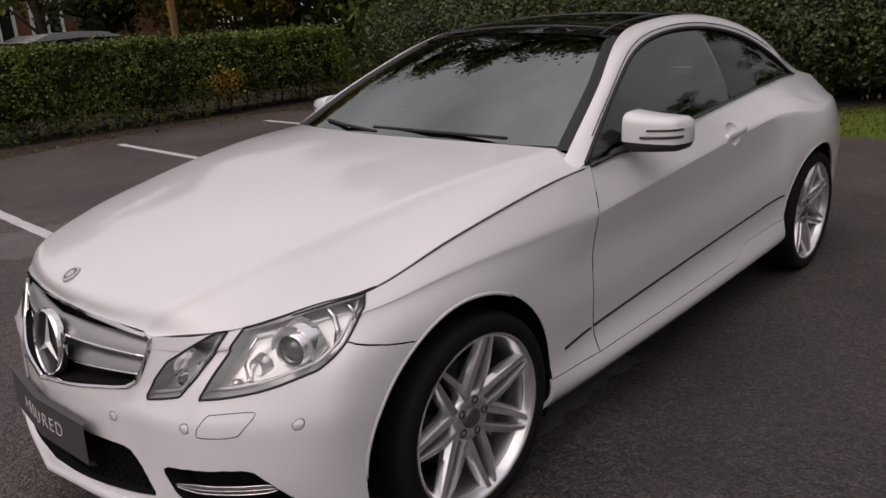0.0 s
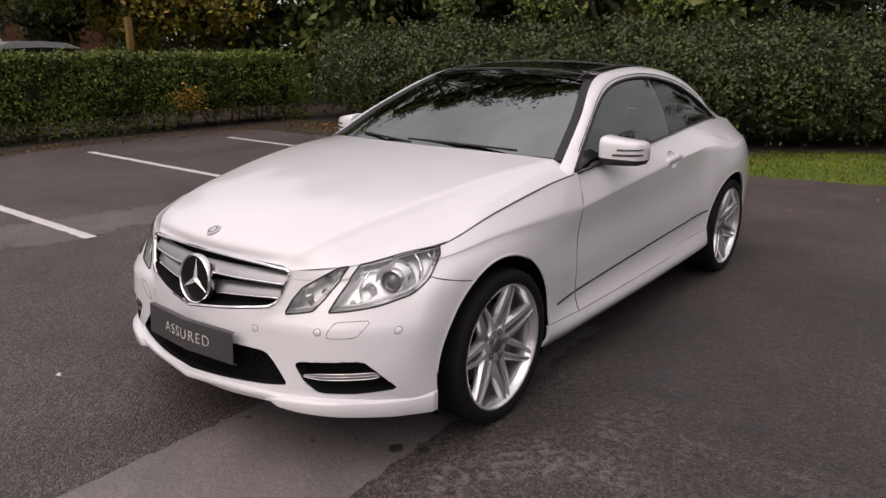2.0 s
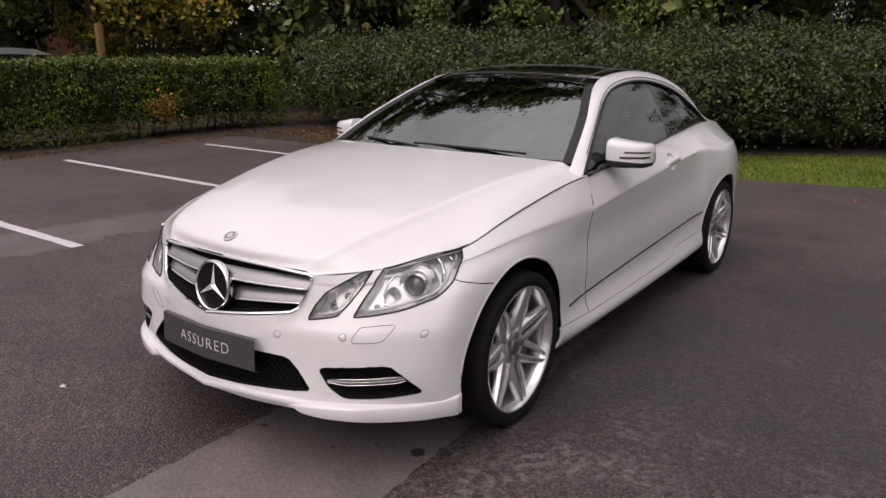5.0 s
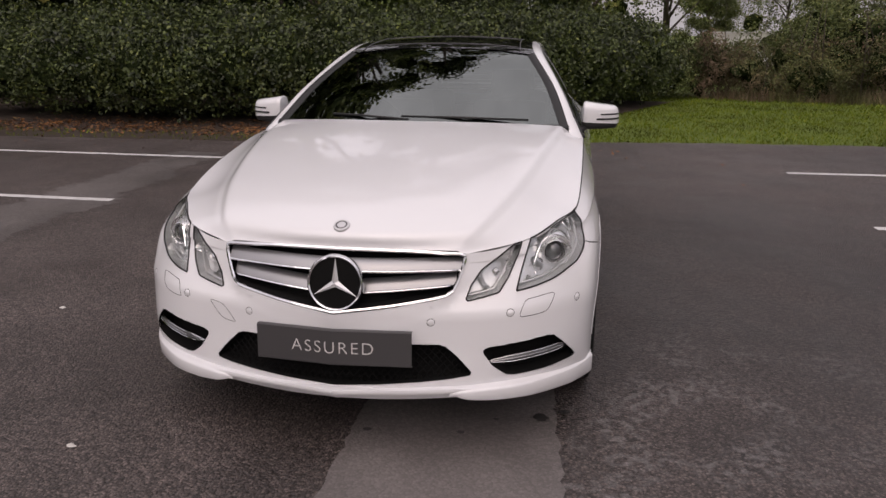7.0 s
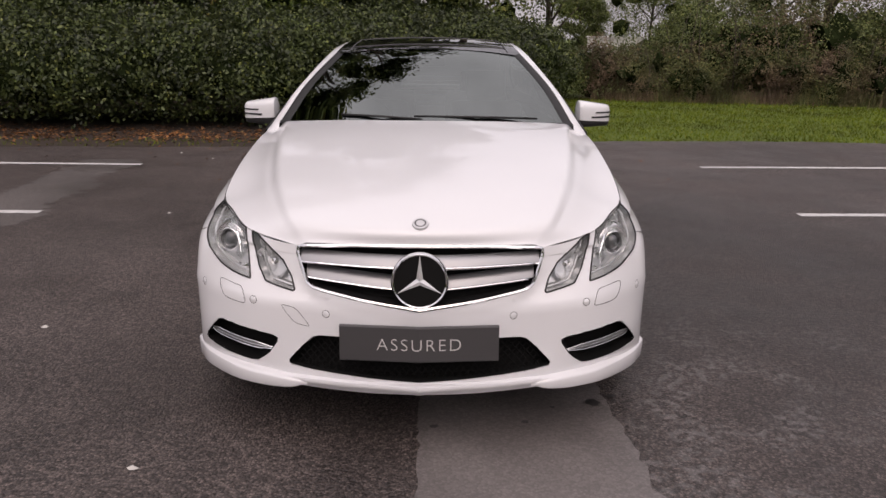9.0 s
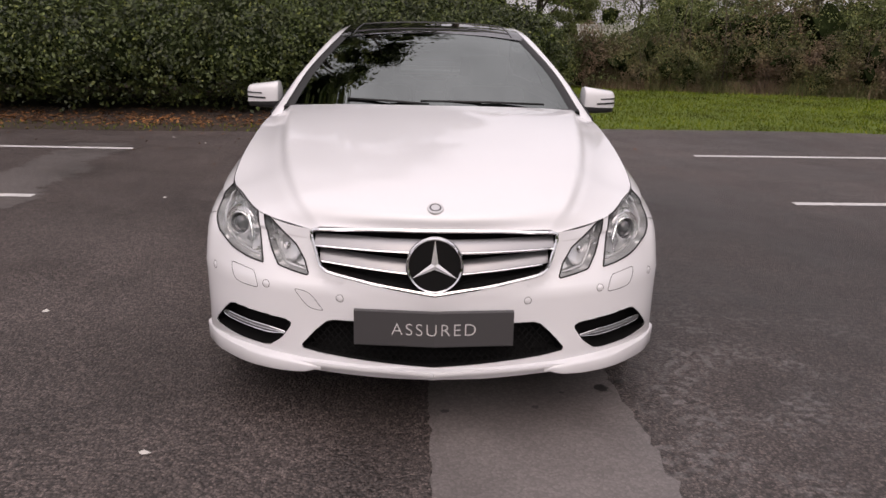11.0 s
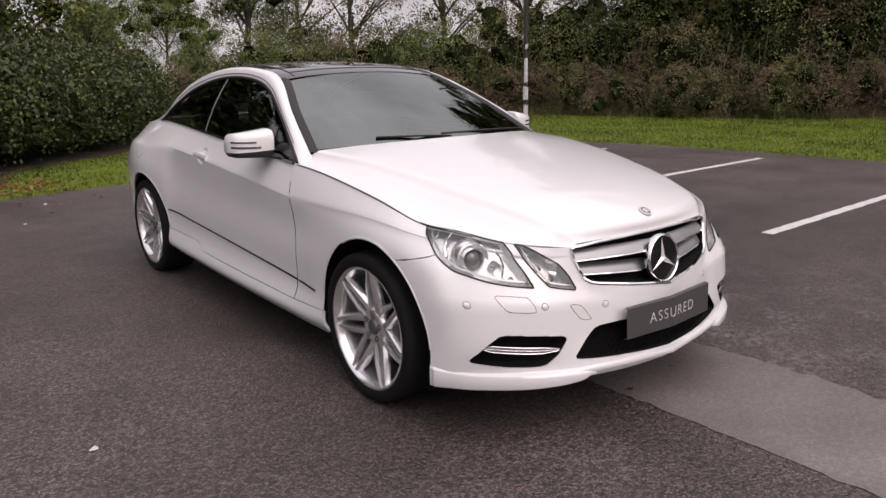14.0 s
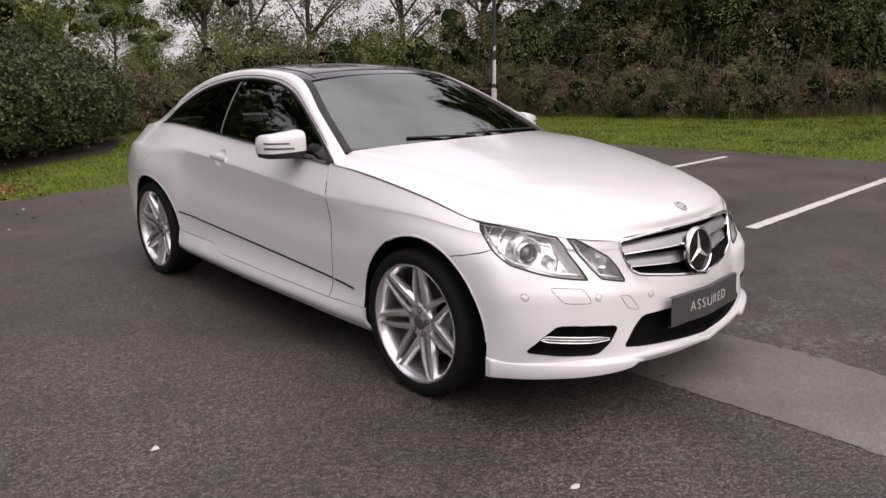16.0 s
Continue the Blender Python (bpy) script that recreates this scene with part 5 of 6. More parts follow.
def bush(name, blobs, count, size, mat, label, category="bush", trunk=None, low=.02, core=.54):
    """Leaves on a heap of rounded clumps, with gaps between."""
    thing = new(name)
    tagged(thing, label, category)
    vol = np.array([b[3] * b[4] + b[3] * b[5] + b[4] * b[5] for b in blobs])
    pick = rng.choice(len(blobs), count, p=vol / vol.sum())
    B = np.array(blobs, float)[pick]
    d = rng.normal(0, 1, (count, 3))
    d /= np.linalg.norm(d, axis=1, keepdims=True)
    r = 1 - np.abs(rng.normal(0, .16, count)) + .12 * wave(d * 3 + B[:, :3], 1.3) + .13 * wave(d * B[:, 3:6] + B[:, :3], 2.6)
    p = B[:, :3] + d * B[:, 3:6] * r[:, None]
    keep = p[:, 2] > low
    p, d = clustered(p[keep], d[keep], 10, size * 1.15, size * 2.0)
    me = leaf_mesh("leaves", p, d, size, mat, .6)
    lv = tagged(new("crown" if trunk else "leaves", me), kind="stuff")
    lv.parent = thing
    # solid dark lumps added behind the leaves, coloured as the shade in the gaps
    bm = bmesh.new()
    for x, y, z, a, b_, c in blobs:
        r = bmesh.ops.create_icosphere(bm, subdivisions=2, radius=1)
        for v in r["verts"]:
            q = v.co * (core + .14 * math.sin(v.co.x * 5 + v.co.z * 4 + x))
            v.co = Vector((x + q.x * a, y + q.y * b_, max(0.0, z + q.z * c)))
    tagged(part("shade_lumps", bm, SHADE_CORE, thing), kind="stuff")
    if trunk:
        bm = bmesh.new()
        for path, rad in trunk:
            tube(bm, path, rad, 9, taper=list(np.linspace(1, .35, len(path))))
        part("trunk", bm, BARK, thing)
    return thing



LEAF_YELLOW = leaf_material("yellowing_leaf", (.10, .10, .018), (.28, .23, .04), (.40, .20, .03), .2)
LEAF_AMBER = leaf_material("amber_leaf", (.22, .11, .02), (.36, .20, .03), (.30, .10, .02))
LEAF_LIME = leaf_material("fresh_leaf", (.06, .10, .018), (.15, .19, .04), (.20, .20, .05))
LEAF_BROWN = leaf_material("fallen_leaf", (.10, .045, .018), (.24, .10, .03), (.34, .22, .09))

hedge("low_hedge", (-10.6, -5, .03), (-9.45, 8.3, 1.27), 95000, .052, LEAF_HEDGE, .07, "clipped green beech hedge with a few orange leaves", clear=(5.2, 7.2, .17))
# brighter leaves added on the hedge's top; their colour imitates skylight falling there
n = 9000
p = np.stack([rng.uniform(-10.55, -9.46, n), rng.uniform(-4.9, 8.2, n), 1.255 + np.abs(rng.normal(0, .045, n))], 1)
shoots = new("skylit_top_shoots")
tagged(shoots, "yellow-green shoots painting skylight along the top of the beech hedge", "shoots")
p, d = clustered(p, np.tile((.2, 0, 1.0), (n, 1)), 7, .05, .04)
lv = tagged(new("leaves", leaf_mesh("leaves", p, d, .05, LEAF_LIME, .5)), kind="stuff")
lv.parent = shoots
amber = new("amber_sprig")
tagged(amber, "orange autumn sprig growing in the beech hedge", "branch")
n = 260
p = np.stack([rng.normal(-9.42, .05, n), rng.normal(5.45, .16, n), rng.normal(.52, .12, n)], 1)
lv = tagged(new("leaves", leaf_mesh("leaves", p, np.tile((1.0, 0, .2), (n, 1)), .06, LEAF_AMBER)), kind="stuff")
lv.parent = amber
for k in range(9):
    bm = bmesh.new()
    y = 5.1 + k * .28 + .08 * math.sin(k * 3)
    tube(bm, [(-9.75, y, -.01), (-9.72, y + .03, .2), (-9.7, y - .02, .5)], .022, 6)
    tagged(finish("hedge_stem", bm, BARK), "bare hedge stem standing in soil", "stem", group="hedge stems")

rnd = random.Random(3)
LAUREL_LINE = A((-9.3, 9.6, 0), (-6.4, 8.9, 0), (-4.2, 9.2, 0), (-2.2, 9.6, 0), (-.6, 10.5, 0), (.9, 11.9, 0), (2.2, 13.6, 0))
blobs = []
for i in range(31):
    c = spline(LAUREL_LINE, 6 * i / 30)
    low_end = 1 - .33 * max(0, (i - 17) / 13)
    blobs.append((c[0] + rnd.uniform(-.2, .2), c[1] - .25 + rnd.uniform(-.12, .12), .85, .75, 1.05, .80))
    rise = min(1, max(0, (i - 17) / 5))
    blobs.append((c[0] + rnd.uniform(-.3, .3), c[1] + .25 + rnd.uniform(-.15, .15), (1.12 + .20 * rise + rnd.uniform(-.1, .1)) * low_end, .85, 1.0, (.62 + .10 * rise) * low_end))
    blobs.append((c[0] + rnd.uniform(-.4, .4), c[1] + .95 + rnd.uniform(-.2, .2), (1.38 + .34 * rise + rnd.uniform(-.12, .12)) * low_end, .95, 1.0, (.58 + .10 * rise) * low_end))
bush("laurel_hedge", blobs, 240000, .066, LEAF_LAUREL, "tall dense dark laurel hedge along the car park", "hedge", low=.16)
hedge("wood_edge", (-17, 16.2, .05), (-1.2, 18, 5.5), 26000, .2, LEAF_LAUREL, .4, "dark overgrown hedge far behind the laurel")
blobs = [(-5.5, 10.9, 2.25, .45, .35, .35), (-4.9, 10.9, 2.1, .3, .3, .25), (-2.9, 11.2, 2.15, .75, .4, .38), (-2.2, 11.2, 2.35, .5, .4, .35), (-7.5, 10.6, 2.3, .4, .35, .35)]
bush("sapling_top", blobs, 2600, .10, LEAF_LIME, "fresh yellow-green shoots above the laurel hedge", "bush")

# brambles, then woodland behind the lawn
BANK = A((4.2, 15.6, 0), (6.8, 15.0, 0), (9.8, 14.4, 0), (12.8, 12.6, 0), (14.3, 10.0, 0), (15.2, 8.0, 0), (16.4, 6.4, 0), (19.5, 4.6, 0))
for k in range(15):
    c = spline(BANK, 7 * k / 14)
    own = [(c[0] + rnd.uniform(-1.1, 1.1), c[1] + rnd.uniform(-.6, .5), rnd.uniform(.15, .95), rnd.uniform(.35, .75), rnd.uniform(.35, .7), rnd.uniform(.3, .75)) for _ in range(10)]
    bush("bramble", own, 12500, .046, LEAF_BANK, "tangled green and browning bramble at the edge of the lawn", core=.36)
own = [(x, y, z, .75, .6, .5) for x, y, z in ((2.9, 15.0, .45), (3.5, 15.6, .75), (4.3, 15.9, .8), (4.9, 16.4, .8), (3.9, 16.3, .6), (2.7, 15.7, .8))]
bush("woodland_shrub", own, 15000, .06, LEAF_WOOD, "low green shrub beside the end of the laurel hedge", "shrub")
for k in range(13):
    c = spline(BANK, .9 + 6.1 * k / 12)
    away = Vector((c[0] + 3, c[1] + 2, 0)).normalized()
    mat = (LEAF_WOOD, LEAF_BANK, LEAF_WOOD)[k % 3]
    big = (.36, .36, .40, .46, .62)[k] if k < 5 else 1.0
    own = [(c[0] + away.x * 2.4 + rnd.uniform(-1.3, 1.3), c[1] + away.y * 2.4 + rnd.uniform(-.8, .8), rnd.uniform(.9, 4.4) * big, rnd.uniform(1.0, 1.6), rnd.uniform(.9, 1.4), rnd.uniform(.9, 1.3)) for _ in range(12)]
    bush("woodland_shrub", own, 19000, .066, mat, ("dense green shrub at the edge of the wood", "dense browning shrub at the edge of the wood")[mat is LEAF_BANK], "shrub", core=.36)
for k in range(75):
    c = spline(BANK, 7 * rnd.random() ** .8)
    x, y, h = c[0] + rnd.uniform(-1, 1), c[1] + rnd.uniform(-.6, .9), rnd.uniform(.9, 2.3)
    bm = bmesh.new()
    tube(bm, [(x, y, 0), (x + rnd.uniform(-.15, .15), y, h * .6), (x + rnd.uniform(-.35, .35), y, h)], .012, 5, taper=[1, .8, .4])
    tagged(finish("dry_stalk", bm, BARK), "thin dry stalk standing in brambles", "stalk", group="dry stalks")

def tree(name, x, y, tall, wide, count, size, mat, label, low=.25, seed=1, core=.6, clumps_n=22):
    """A tapered trunk with limbs and a crown of many uneven clumps."""
    r = random.Random(seed)
    trunk = [([(x, y, 0), (x + r.uniform(-.1, .1), y, tall * .3), (x + r.uniform(-.3, .3), y + r.uniform(-.3, .3), tall * .75)], .018 * tall)]
    clumps = []
    for k in range(clumps_n):
        a, h = r.uniform(0, 6.283), r.uniform(low, 1)
        reach = wide * (math.sin(math.pi * min(1, .15 + .85 * (h - low) / (1 - low) * .9)) * .8 + .12) * r.uniform(.35, 1)
        cx, cy, cz = x + reach * math.cos(a), y + reach * math.sin(a), tall * h * .92
        s = wide * r.uniform(.22, .42)
        clumps.append((cx, cy, cz, s, s, s * r.uniform(.6, .9)))
        if k % 2 == 0:
            trunk.append(([(x, y, tall * max(.18, h * .55)), ((x + cx) / 2, (y + cy) / 2, tall * h * .75), (cx, cy, cz)], .006 * tall))
    thing = new(name)
    tagged(thing, label, "tree")
    B = np.array(clumps)[rng.choice(len(clumps), count)]
    d = rng.normal(0, 1, (count, 3))
    d /= np.linalg.norm(d, axis=1, keepdims=True)
    rad = rng.uniform(.35, 1.05, count) ** .6
    p = B[:, :3] + d * B[:, 3:6] * rad[:, None]
    p, d = clustered(p, d, 12, size * 1.3, size * 1.2)
    lv = tagged(new("crown", leaf_mesh("crown", p, d, size, mat, .7)), kind="stuff")
    lv.parent = thing
    # dark balls inside the crown, their colour standing in for shade between clumps
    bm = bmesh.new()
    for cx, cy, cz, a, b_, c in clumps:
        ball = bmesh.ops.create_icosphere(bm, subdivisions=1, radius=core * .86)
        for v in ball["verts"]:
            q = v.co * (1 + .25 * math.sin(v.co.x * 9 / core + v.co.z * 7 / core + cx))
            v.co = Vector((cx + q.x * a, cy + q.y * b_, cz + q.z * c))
    tagged(part("shade_lumps", bm, SHADE_CORE, thing), kind="stuff")
    bm = bmesh.new()
    for path, rr in trunk:
        tube(bm, path, rr, 8, taper=[1, .7, .35])
    part("trunk", bm, BARK, thing)
    return thing



for k, (x, y, tall, wide, mat, low) in enumerate([
        (-13.0, 12.8, 14.5, 3.6, LEAF_TREE, .10), (-9.5, 14, 17.0, 4.0, LEAF_LAUREL, .10), (-6.0, 13.4, 17.5, 4.0, LEAF_TREE, .10),
        (-2.4, 14.2, 15.0, 3.5, LEAF_LAUREL, .10), (-15.5, 17, 9, 3.4, LEAF_LAUREL, .05), (-19.5, 15.5, 9, 3.4, LEAF_LAUREL, .05)]):
    tree("broadleaf_tree", x, y, tall, wide, 15000, .25, mat, "leafy green tree behind the laurel hedge", low, 10 + k, .6, 44)
tree("broadleaf_tree", .8, 17.6, 9.5, 2.3, 24000, .12, LEAF_TREE, "leafy green tree behind the end of the laurel hedge", .06, 33, .6, 40)
tree("broadleaf_tree", -.7, 18.6, 8.0, 2.0, 20000, .11, LEAF_TREE, "leafy green tree behind the end of the laurel hedge", .06, 35, .6, 40)
tree("bare_tree", 3.7, 22, 7.0, 2.0, 3200, .10, LEAF_TREE, "thin half-bare tree behind the shrubs", .35, 31, .05, 14)
for k, (x, y, tall, wide, mat, low, core) in enumerate([
        (8.3, 21, 8.0, 2.7, LEAF_WOOD, .06, .42), (11.9, 20.5, 7.0, 2.6, LEAF_DRY, .10, .08), (14.4, 18.5, 8.0, 2.8, LEAF_DRY, .05, .15), (17, 17, 10.0, 3.4, LEAF_WOOD, .04, .42),
        (18.2, 12.8, 17, 4.0, LEAF_WOOD, .04, .6), (20, 9.0, 19, 4.2, LEAF_WOOD, .04, .6), (23.5, 6.5, 19, 4.8, LEAF_WOOD, .03, .65), (24, .5, 15, 4.6, LEAF_WOOD, .05, .65),
        (22, 14, 16, 4.8, LEAF_WOOD, .05, .65), (27, 3.5, 15, 5, LEAF_WOOD, .03, .7), (13.4, 27, 7, 3, LEAF_DRY, .10, .06), (10.8, 36, 5.2, 3.4, LEAF_TREE, .02, .4), (6.9, 34, 4.4, 1.6, LEAF_WOOD, .02, .5)]):
    tree("woodland_tree", x, y, tall, wide, (46000 if y > 15 else 22000) if core > .2 else 20000, (.078 if y > 15 else .12) if core > .2 else .075, mat, ("dark green tree at the edge of the lawn", "thinning brown-green tree behind the lawn")[mat is LEAF_DRY], low, 40 + k, core, 34 if tall < 13 else 52)
for k, (x, y, tall, wide, mat, low) in enumerate([
        (-18.5, 10.5, 6.5, 2.2, LEAF_YELLOW, .32), (-15.4, 7.9, 5.0, 2.2, LEAF_YELLOW, .32), (-14.6, 10.0, 5.2, 2.0, LEAF_YELLOW, .36), (-16, 5.0, 6.5, 2.4, LEAF_TREE, .34), (-20, 3, 8, 3.2, LEAF_TREE, .25), (-21, 8, 7.5, 3, LEAF_LAUREL, .2), (-24, 14, 8, 3.5, LEAF_LAUREL, .05)]):
    tree("garden_tree", x, y, tall, wide, 10000, .14, mat, ("autumn tree with yellowing leaves behind the low hedge", "green tree behind the low hedge")[mat is not LEAF_YELLOW], low, 70 + k)
for k, (x, y, tall) in enumerate([(16, -14, 10), (6, -24, 11), (-8, -22, 10), (-20, -12, 11), (20, -5, 9), (-2, -30, 12)]):
    tree("park_tree", x, y, tall, 3.6, 5000, .28, LEAF_TREE, "green tree on the far side of the car park", .15, 90 + k)

# grass blades, fallen leaves, litter
def blades(name, test, box_, count, tall, mat, label):
    x = rng.uniform(box_[0], box_[1], count)
    y = rng.uniform(box_[2], box_[3], count)
    ok = test(x, y)
    x, y = x[ok], y[ok]
    n = len(x)
    h = tall * rng.uniform(.5, 1.3, n)
    a = rng.uniform(0, 6.283, n)
    w = .005 + .005 * rng.random(n)
    v = np.empty((n, 3, 3))
    v[:, 0] = np.stack([x - w * np.cos(a), y - w * np.sin(a), np.full(n, -.012)], 1)
    v[:, 1] = np.stack([x + w * np.cos(a), y + w * np.sin(a), np.full(n, -.012)], 1)
    v[:, 2] = np.stack([x + rng.normal(0, .025, n), y + rng.normal(0, .025, n), h], 1)
    me = soup(name, v.reshape(-1, 3), np.arange(n)[:, None] * 3 + [0, 1, 2], mat)
    return tagged(new(name, me), label, "grass", kind="stuff")


def within(poly, x, y):
    """inside() for whole arrays."""
    hit = np.zeros(len(x), bool)
    for (ax, ay), (bx, by) in zip(poly, poly[1:] + poly[:1]):
        if ay != by:
            hit ^= ((ay > y) != (by > y)) & (x < (bx - ax) * (y - ay) / (by - ay) + ax)
    return hit


PARK = [tuple(p) for p in EDGE_LINE] + [(8.75, -30), (-8.2, -30), (-8.2, 1)]
BED = [(-13, -30), (-8.0, -30), (-8.5, 6), (-2.6, 6.4), (-1.6, 7.6), (-.6, 9.6), (1.6, 11), (3, 14), (-13, 16)]
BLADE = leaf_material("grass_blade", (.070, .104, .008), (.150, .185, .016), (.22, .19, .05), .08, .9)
blades("grass", lambda a, b: ~within(PARK, a, b) & ~within(BED, a, b) & (b < 15.6 - np.maximum(0, a - 6) * .6 + np.maximum(0, a - 14) * .2), (-3, 20, -3, 15.5), 215000, .030, BLADE, "short mown green grass beside the tarmac")
blades("verge_grass", lambda a, b: ~within(PARK, a, b) & ((a < -8.3) | (b < 7.3)), (-9.1, -1.6, -2, 8.0), 9000, .035, BLADE, "thin mossy grass along the tarmac's edge")


def litter(name, x, y, size, mat, label):
    n = len(x)
    p = np.stack([x, y, np.full(n, .010)], 1)
    return tagged(new(name, leaf_mesh(name, p, np.tile((0, 0, 1.0), (n, 1)), size, mat, .25)), label, "leaves", kind="stuff")


n = 16000
u = rng.uniform(0, 7, n)
p = np.array([spline(BANK, float(q)) for q in u]) + rng.normal(0, .35, (n, 3))
a, h = rng.uniform(0, 6.283, n), rng.uniform(.06, .42, n) * (.6 + .5 * np.sin(u * 9) ** 2)
v = np.empty((n, 3, 3))
v[:, 0] = np.stack([p[:, 0] - .008 * np.cos(a), p[:, 1] - .45 - .008 * np.sin(a), np.full(n, -.012)], 1)
v[:, 1] = np.stack([p[:, 0] + .008 * np.cos(a), p[:, 1] - .45 + .008 * np.sin(a), np.full(n, -.012)], 1)
v[:, 2] = np.stack([p[:, 0] + rng.normal(0, .09, n), p[:, 1] - .45 + rng.normal(0, .09, n), h], 1)
tagged(new("rough_grass", soup("rough_grass", v.reshape(-1, 3), np.arange(n)[:, None] * 3 + [0, 1, 2], LEAF_BANK)), "rough unmown grass and weeds along the brambles", "grass", kind="stuff")
n = 2600
litter("fallen_leaves", rng.uniform(-8.6, -.4, n), 7.0 + np.abs(rng.normal(0, .75, n)) + rng.uniform(-.25, .6, n), .06, LEAF_BROWN, "orange and brown fallen leaves under the hedge")
n = 90
litter("scattered_leaves", rng.uniform(-7, 2.5, n), 6.6 - rng.exponential(.7, n), .05, LEAF_BROWN, "few fallen leaves scattered on the tarmac")
n = 700
litter("hedge_leaves", -8.5 - np.abs(rng.normal(0, .45, n)), rng.uniform(-3, 8, n), .05, LEAF_BROWN, "fallen leaves along the beech hedge")
PALE = material("pale_litter", (.55, .53, .50), rough=.8)
for x, y in ((-1.90, .31), (-.97, -.95), (-2.14, 2.79), (-1.27, 5.17), (10.27, 4.13), (10.71, 4.06), (-2.6, 5.6), (-.9, 6.2), (-3.1, 6.0), (1.0, -1.7), (-1.6, 6.4)):
    bm = bmesh.new()
    rr = random.Random(int(x * 77))
    ring = [bm.verts.new((x + rr.uniform(.010, .026) * math.cos(a), y + rr.uniform(.008, .018) * math.sin(a), .004)) for a in np.linspace(0, 6.28, 8)[:-1]]
    top = bm.verts.new((x, y, .016))
    for a_, b_ in zip(ring, ring[1:] + ring[:1]):
        bm.faces.new((a_, b_, top))
    tagged(finish("litter_scrap", bm, PALE), "small pale scrap lying on the ground", "litter", group="scraps on the ground")

# ---- street things ----
POLE = material("dark_pole", (.022, .022, .024), rough=.5, var=.3, scale=6)
FLAKED = material("flaked_white", (.52, .52, .53), rough=.7, var=.35, scale=14)
post = new("lamp_post")
tagged(post, "dark lamp post with flaked white paint, on grass", "lamp post")
px, py = 7.47, 7.48
bm = bmesh.new()
lathe(bm, [(.052, -.02), (.052, .9), (.049, .95), (.038, 1.0), (.036, 3.0), (.033, 5.6), (0, 5.62)], 16, "z")
bmesh.ops.translate(bm, vec=(px, py, 0), verts=bm.verts[:])
part("pole", bm, POLE, post)
for z0, z1, r0, turn, wide in ((.0, .12, .0535, 0, 6.28), (.26, .66, .0535, 3.3, 2.0), (.15, .5, .0535, 5.2, 1.0), (.70, .98, .0538, 3.0, 4.5), (1.02, 1.50, .0395, 3.2, 3.2), (1.62, 1.74, .0392, 3.6, 3.2)):
    bm = bmesh.new()
    rows = []
    rr = random.Random(int(z0 * 100))
    for i in range(9):
        a = turn + wide * i / 8
        t0, t1 = z0 + rr.uniform(0, .04), z1 - rr.uniform(0, .06)
        rows.append([(px + r0 * math.cos(a), py + r0 * math.sin(a), t0), (px + r0 * math.cos(a), py + r0 * math.sin(a), (t0 + t1) / 2), (px + r0 * math.cos(a), py + r0 * math.sin(a), t1)])
    grid(bm, rows)
    part("paint_patch", bm, FLAKED, post)

TIMBER = material("pale_timber", (.19, .115, .035), rough=.8, var=.3, scale=10)
FENCE = material("fence_timber", (.14, .11, .085), rough=.85, var=.3, scale=12)
for x, y in ((-13.6, 6.85), (-22.6, 9.2)):
    bm = bmesh.new()
    box(bm, (x, y, 1.02), (.13, .13, 2.04), .02)
    tagged(finish("timber_post", bm, TIMBER), "yellowish square timber post behind the hedge", "post")
fence = new("picket_fence")
tagged(fence, "grey-brown wooden picket fence behind the hedge", "fence")
for k in range(16):
    bm = bmesh.new()
    box(bm, (-18.0, 9.6 + k * .15, .92), (.022, .10, 1.9), .006)
    part("picket", bm, FENCE, fence)
for z in (.5, 1.5):
    bm = bmesh.new()
    box(bm, (-18.04, 10.75, z), (.05, 2.5, .09), .008)
    part("fence_rail", bm, FENCE, fence)

# houses far off
RENDER_WALL = material("white_render", (.62, .61, .61), rough=.85, var=.08, scale=.6)
BRICK_WALL = material("brick_wall", (.20, .085, .055), rough=.9, var=.25, scale=5, bump=.5, bump_scale=20)
SLATE = material("roof_slate", (.07, .07, .075), rough=.7, var=.2, scale=4)
FRAME_WHITE = material("window_white", (.75, .75, .74), rough=.5)
PANE = material("window_pane", (.02, .022, .025), rough=.05)


def house(name, label, origin, turn, wide, deep, tall, ridge, wall_mat, windows):
    """A gabled house with its long front towards local -y; windows: x, z, width, height."""
    h = new(name)
    tagged(h, label, "house")
    m = pose(*origin, 0, 0, turn)

    def put(nm, bm, mat, parent):
        bmesh.ops.transform(bm, matrix=m, verts=bm.verts[:])
        return part(nm, bm, mat, parent, smooth=False)

    bm = bmesh.new()
    box(bm, (0, deep / 2, tall / 2), (wide, deep, tall))
    put("wall", bm, wall_mat, h)
    bm = bmesh.new()
    o = .35
    pts = [(-wide / 2 - o, -o, tall - .1), (wide / 2 + o, -o, tall - .1), (wide / 2 + o, deep / 2, ridge), (-wide / 2 - o, deep / 2, ridge), (-wide / 2 - o, deep + o, tall - .1), (wide / 2 + o, deep + o, tall - .1)]
    v = [bm.verts.new(p) for p in pts]
    for f in ((0, 1, 2, 3), (3, 2, 5, 4), (0, 3, 4), (1, 5, 2), (0, 4, 5, 1)):
        bm.faces.new([v[i] for i in f])
    put("roof", bm, SLATE, h)
    for x, z, a, b_ in windows:
        bm = bmesh.new()
        box(bm, (x, -.02, z), (a, .05, b_))
        w = put("window", bm, PANE, h)
        bm = bmesh.new()
        for cx, cz, sx, sz in ((0, b_ / 2, a + .14, .1), (0, -b_ / 2, a + .14, .1), (a / 2, 0, .1, b_), (-a / 2, 0, .1, b_), (0, 0, .08, b_)):
            box(bm, (x + cx, -.05, z + cz), (sx, .10, sz))
        put("window_frame", bm, FRAME_WHITE, w)
    return h


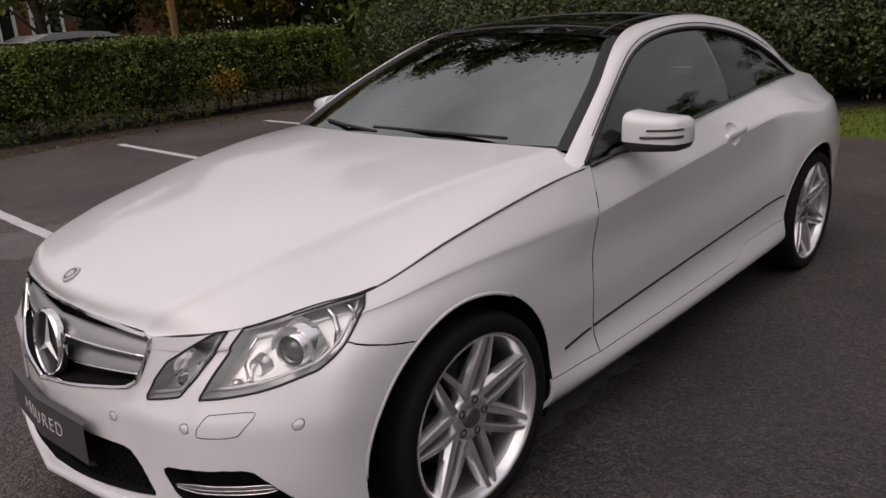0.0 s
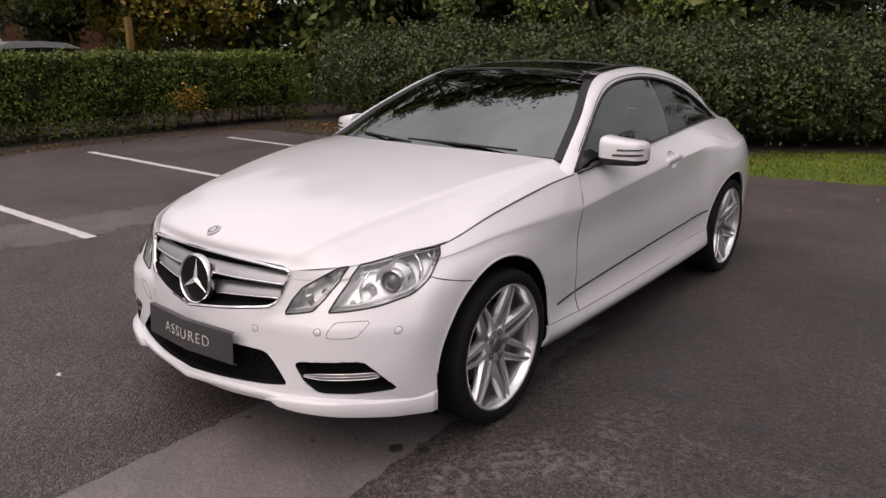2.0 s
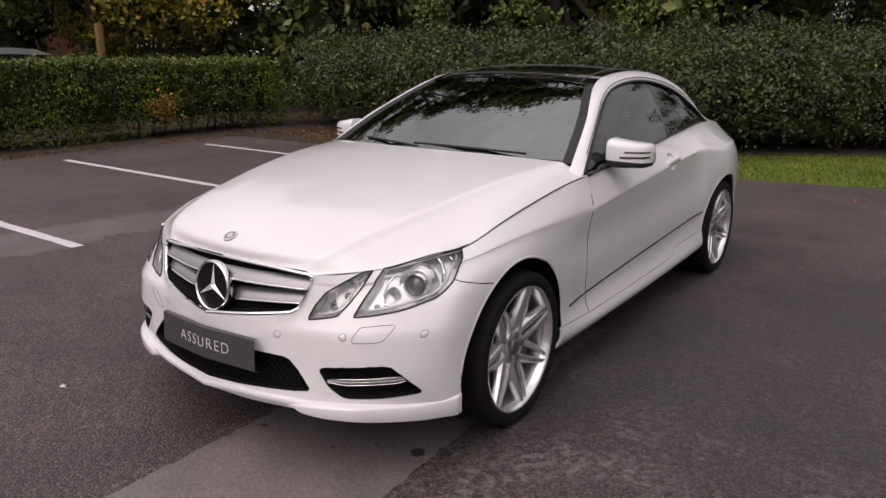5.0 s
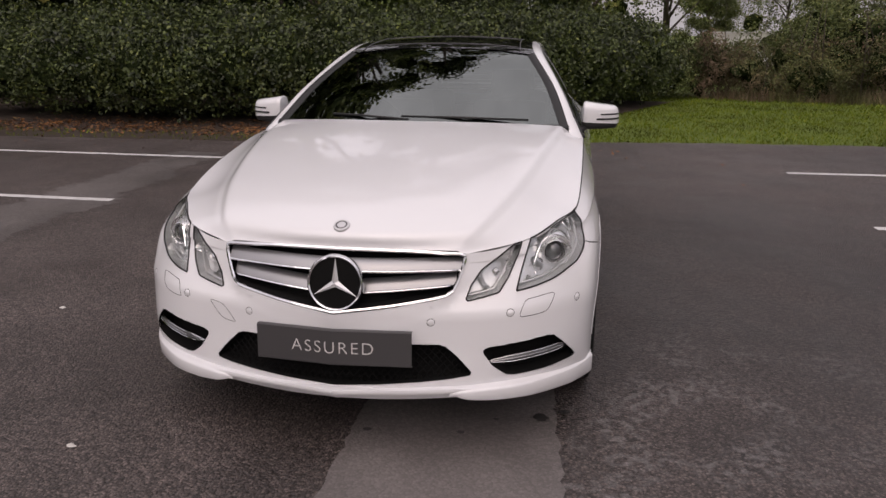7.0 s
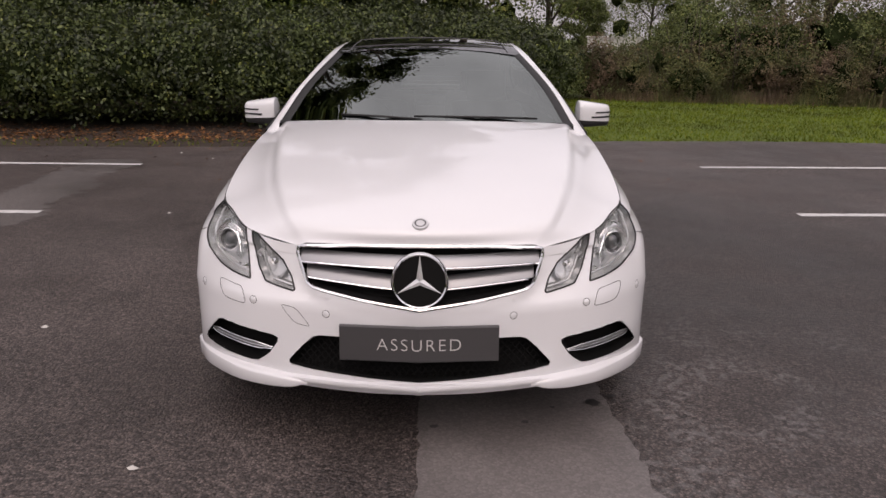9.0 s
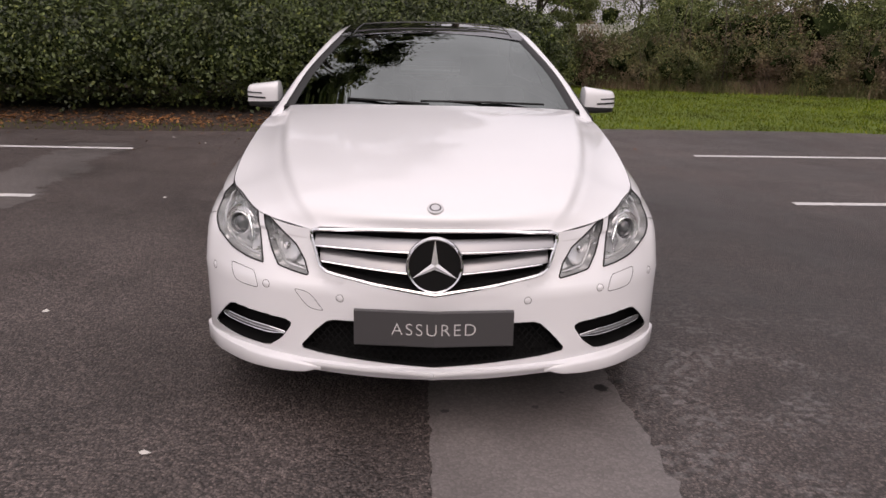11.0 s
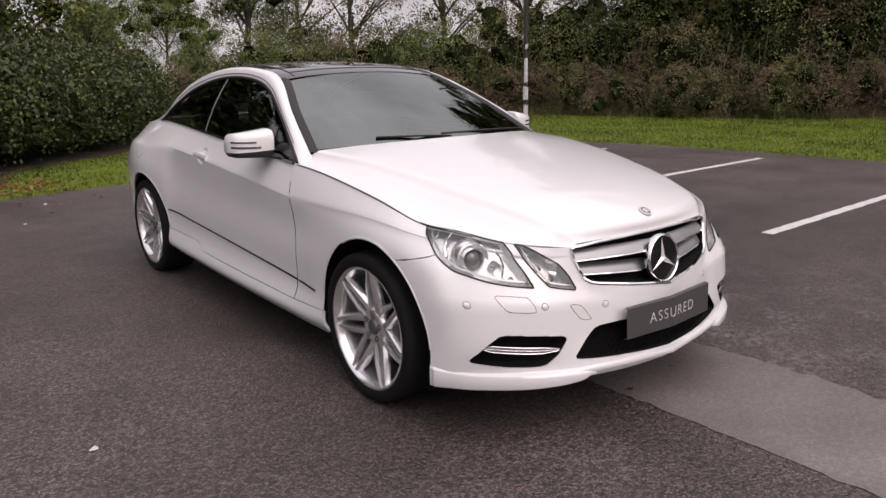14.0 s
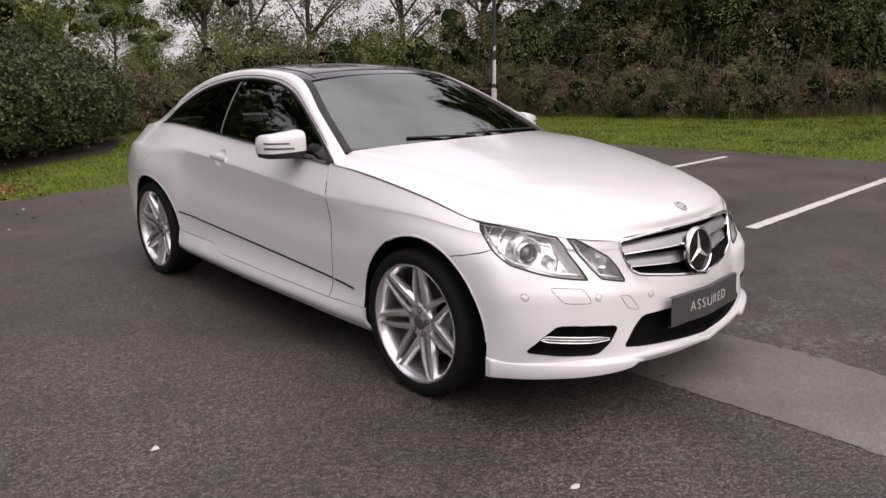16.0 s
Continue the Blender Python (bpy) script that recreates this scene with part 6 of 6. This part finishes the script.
bm = bmesh.new()
box(bm, (7.7, 30.1, .72), (2.4, .22, 1.44), .02)
box(bm, (7.7, 30.1, 1.46), (2.5, .30, .06), .015)
tagged(finish("garden_wall", bm, RENDER_WALL, smooth=False), "low pale rendered wall far behind the shrubs", "wall")
house("brick_house", "brick house with white windows behind trees", (-27, 8.5, 0), 90, 12, 7, 5.4, 8.2, BRICK_WALL, ((-2.6, 1.8, 1.0, 1.7), (-1.0, 1.8, 1.0, 1.7), (.6, 1.8, 1.0, 1.7), (-2.0, 4.4, 1.2, 1.2), (2.6, 4.4, 1.2, 1.2)))

# a silver car parked behind the low hedge
SILVER_PAINT = material("silver_paint", (.40, .41, .42), rough=.4, metal=.3, coat=.8)
hatch = new("hatchback_car")
tagged(hatch, "silver hatchback car parked behind the beech hedge", "car")
hx, hy = -13.3, 3.9


def hatch_part(nm, profile, half, mat, pinch=1.0):
    bm = bmesh.new()
    rows = []
    for x, k in ((-half, pinch), (-half * .92, 1), (half * .92, 1), (half, pinch)):
        cy = sum(q[0] for q in profile) / len(profile)
        rows.append([(hx + x, hy + cy + (q[0] - cy) * k, q[1]) for q in profile] + [(hx + x, hy + cy + (profile[0][0] - cy) * k, profile[0][1])])
    grid(bm, rows)
    bmesh.ops.remove_doubles(bm, verts=bm.verts[:], dist=1e-4)
    bmesh.ops.holes_fill(bm, edges=[e for e in bm.edges if e.is_boundary], sides=60)
    bmesh.ops.recalc_face_normals(bm, faces=bm.faces[:])
    return part(nm, bm, mat, hatch)


hatch_part("body", [(-2.0, .25), (-2.05, .6), (-1.9, .85), (-1.0, .98), (1.75, 1.0), (2.0, .8), (2.0, .3)], .87, SILVER_PAINT, .97)
hatch_part("glasshouse", [(-1.0, .97), (-.35, 1.40), (.4, 1.47), (1.2, 1.42), (1.78, .98)], .74, BLACK_GLOSS, .9)
hatch_part("roof", [(-.46, 1.36), (-.1, 1.485), (.5, 1.515), (1.0, 1.49), (1.36, 1.38), (.5, 1.40)], .755, SILVER_PAINT, .9)
for sx in (-.78, .78):
    for sy in (-1.25, 1.25):
        bm = bmesh.new()
        lathe(bm, [(0, -.09), (.2, -.1), (.30, -.1), (.31, 0), (.30, .1), (.2, .1), (0, .09)], 24)
        bmesh.ops.translate(bm, vec=(hx + sx, hy + sy, .31), verts=bm.verts[:])
        part("wheel", bm, RUBBER, hatch)
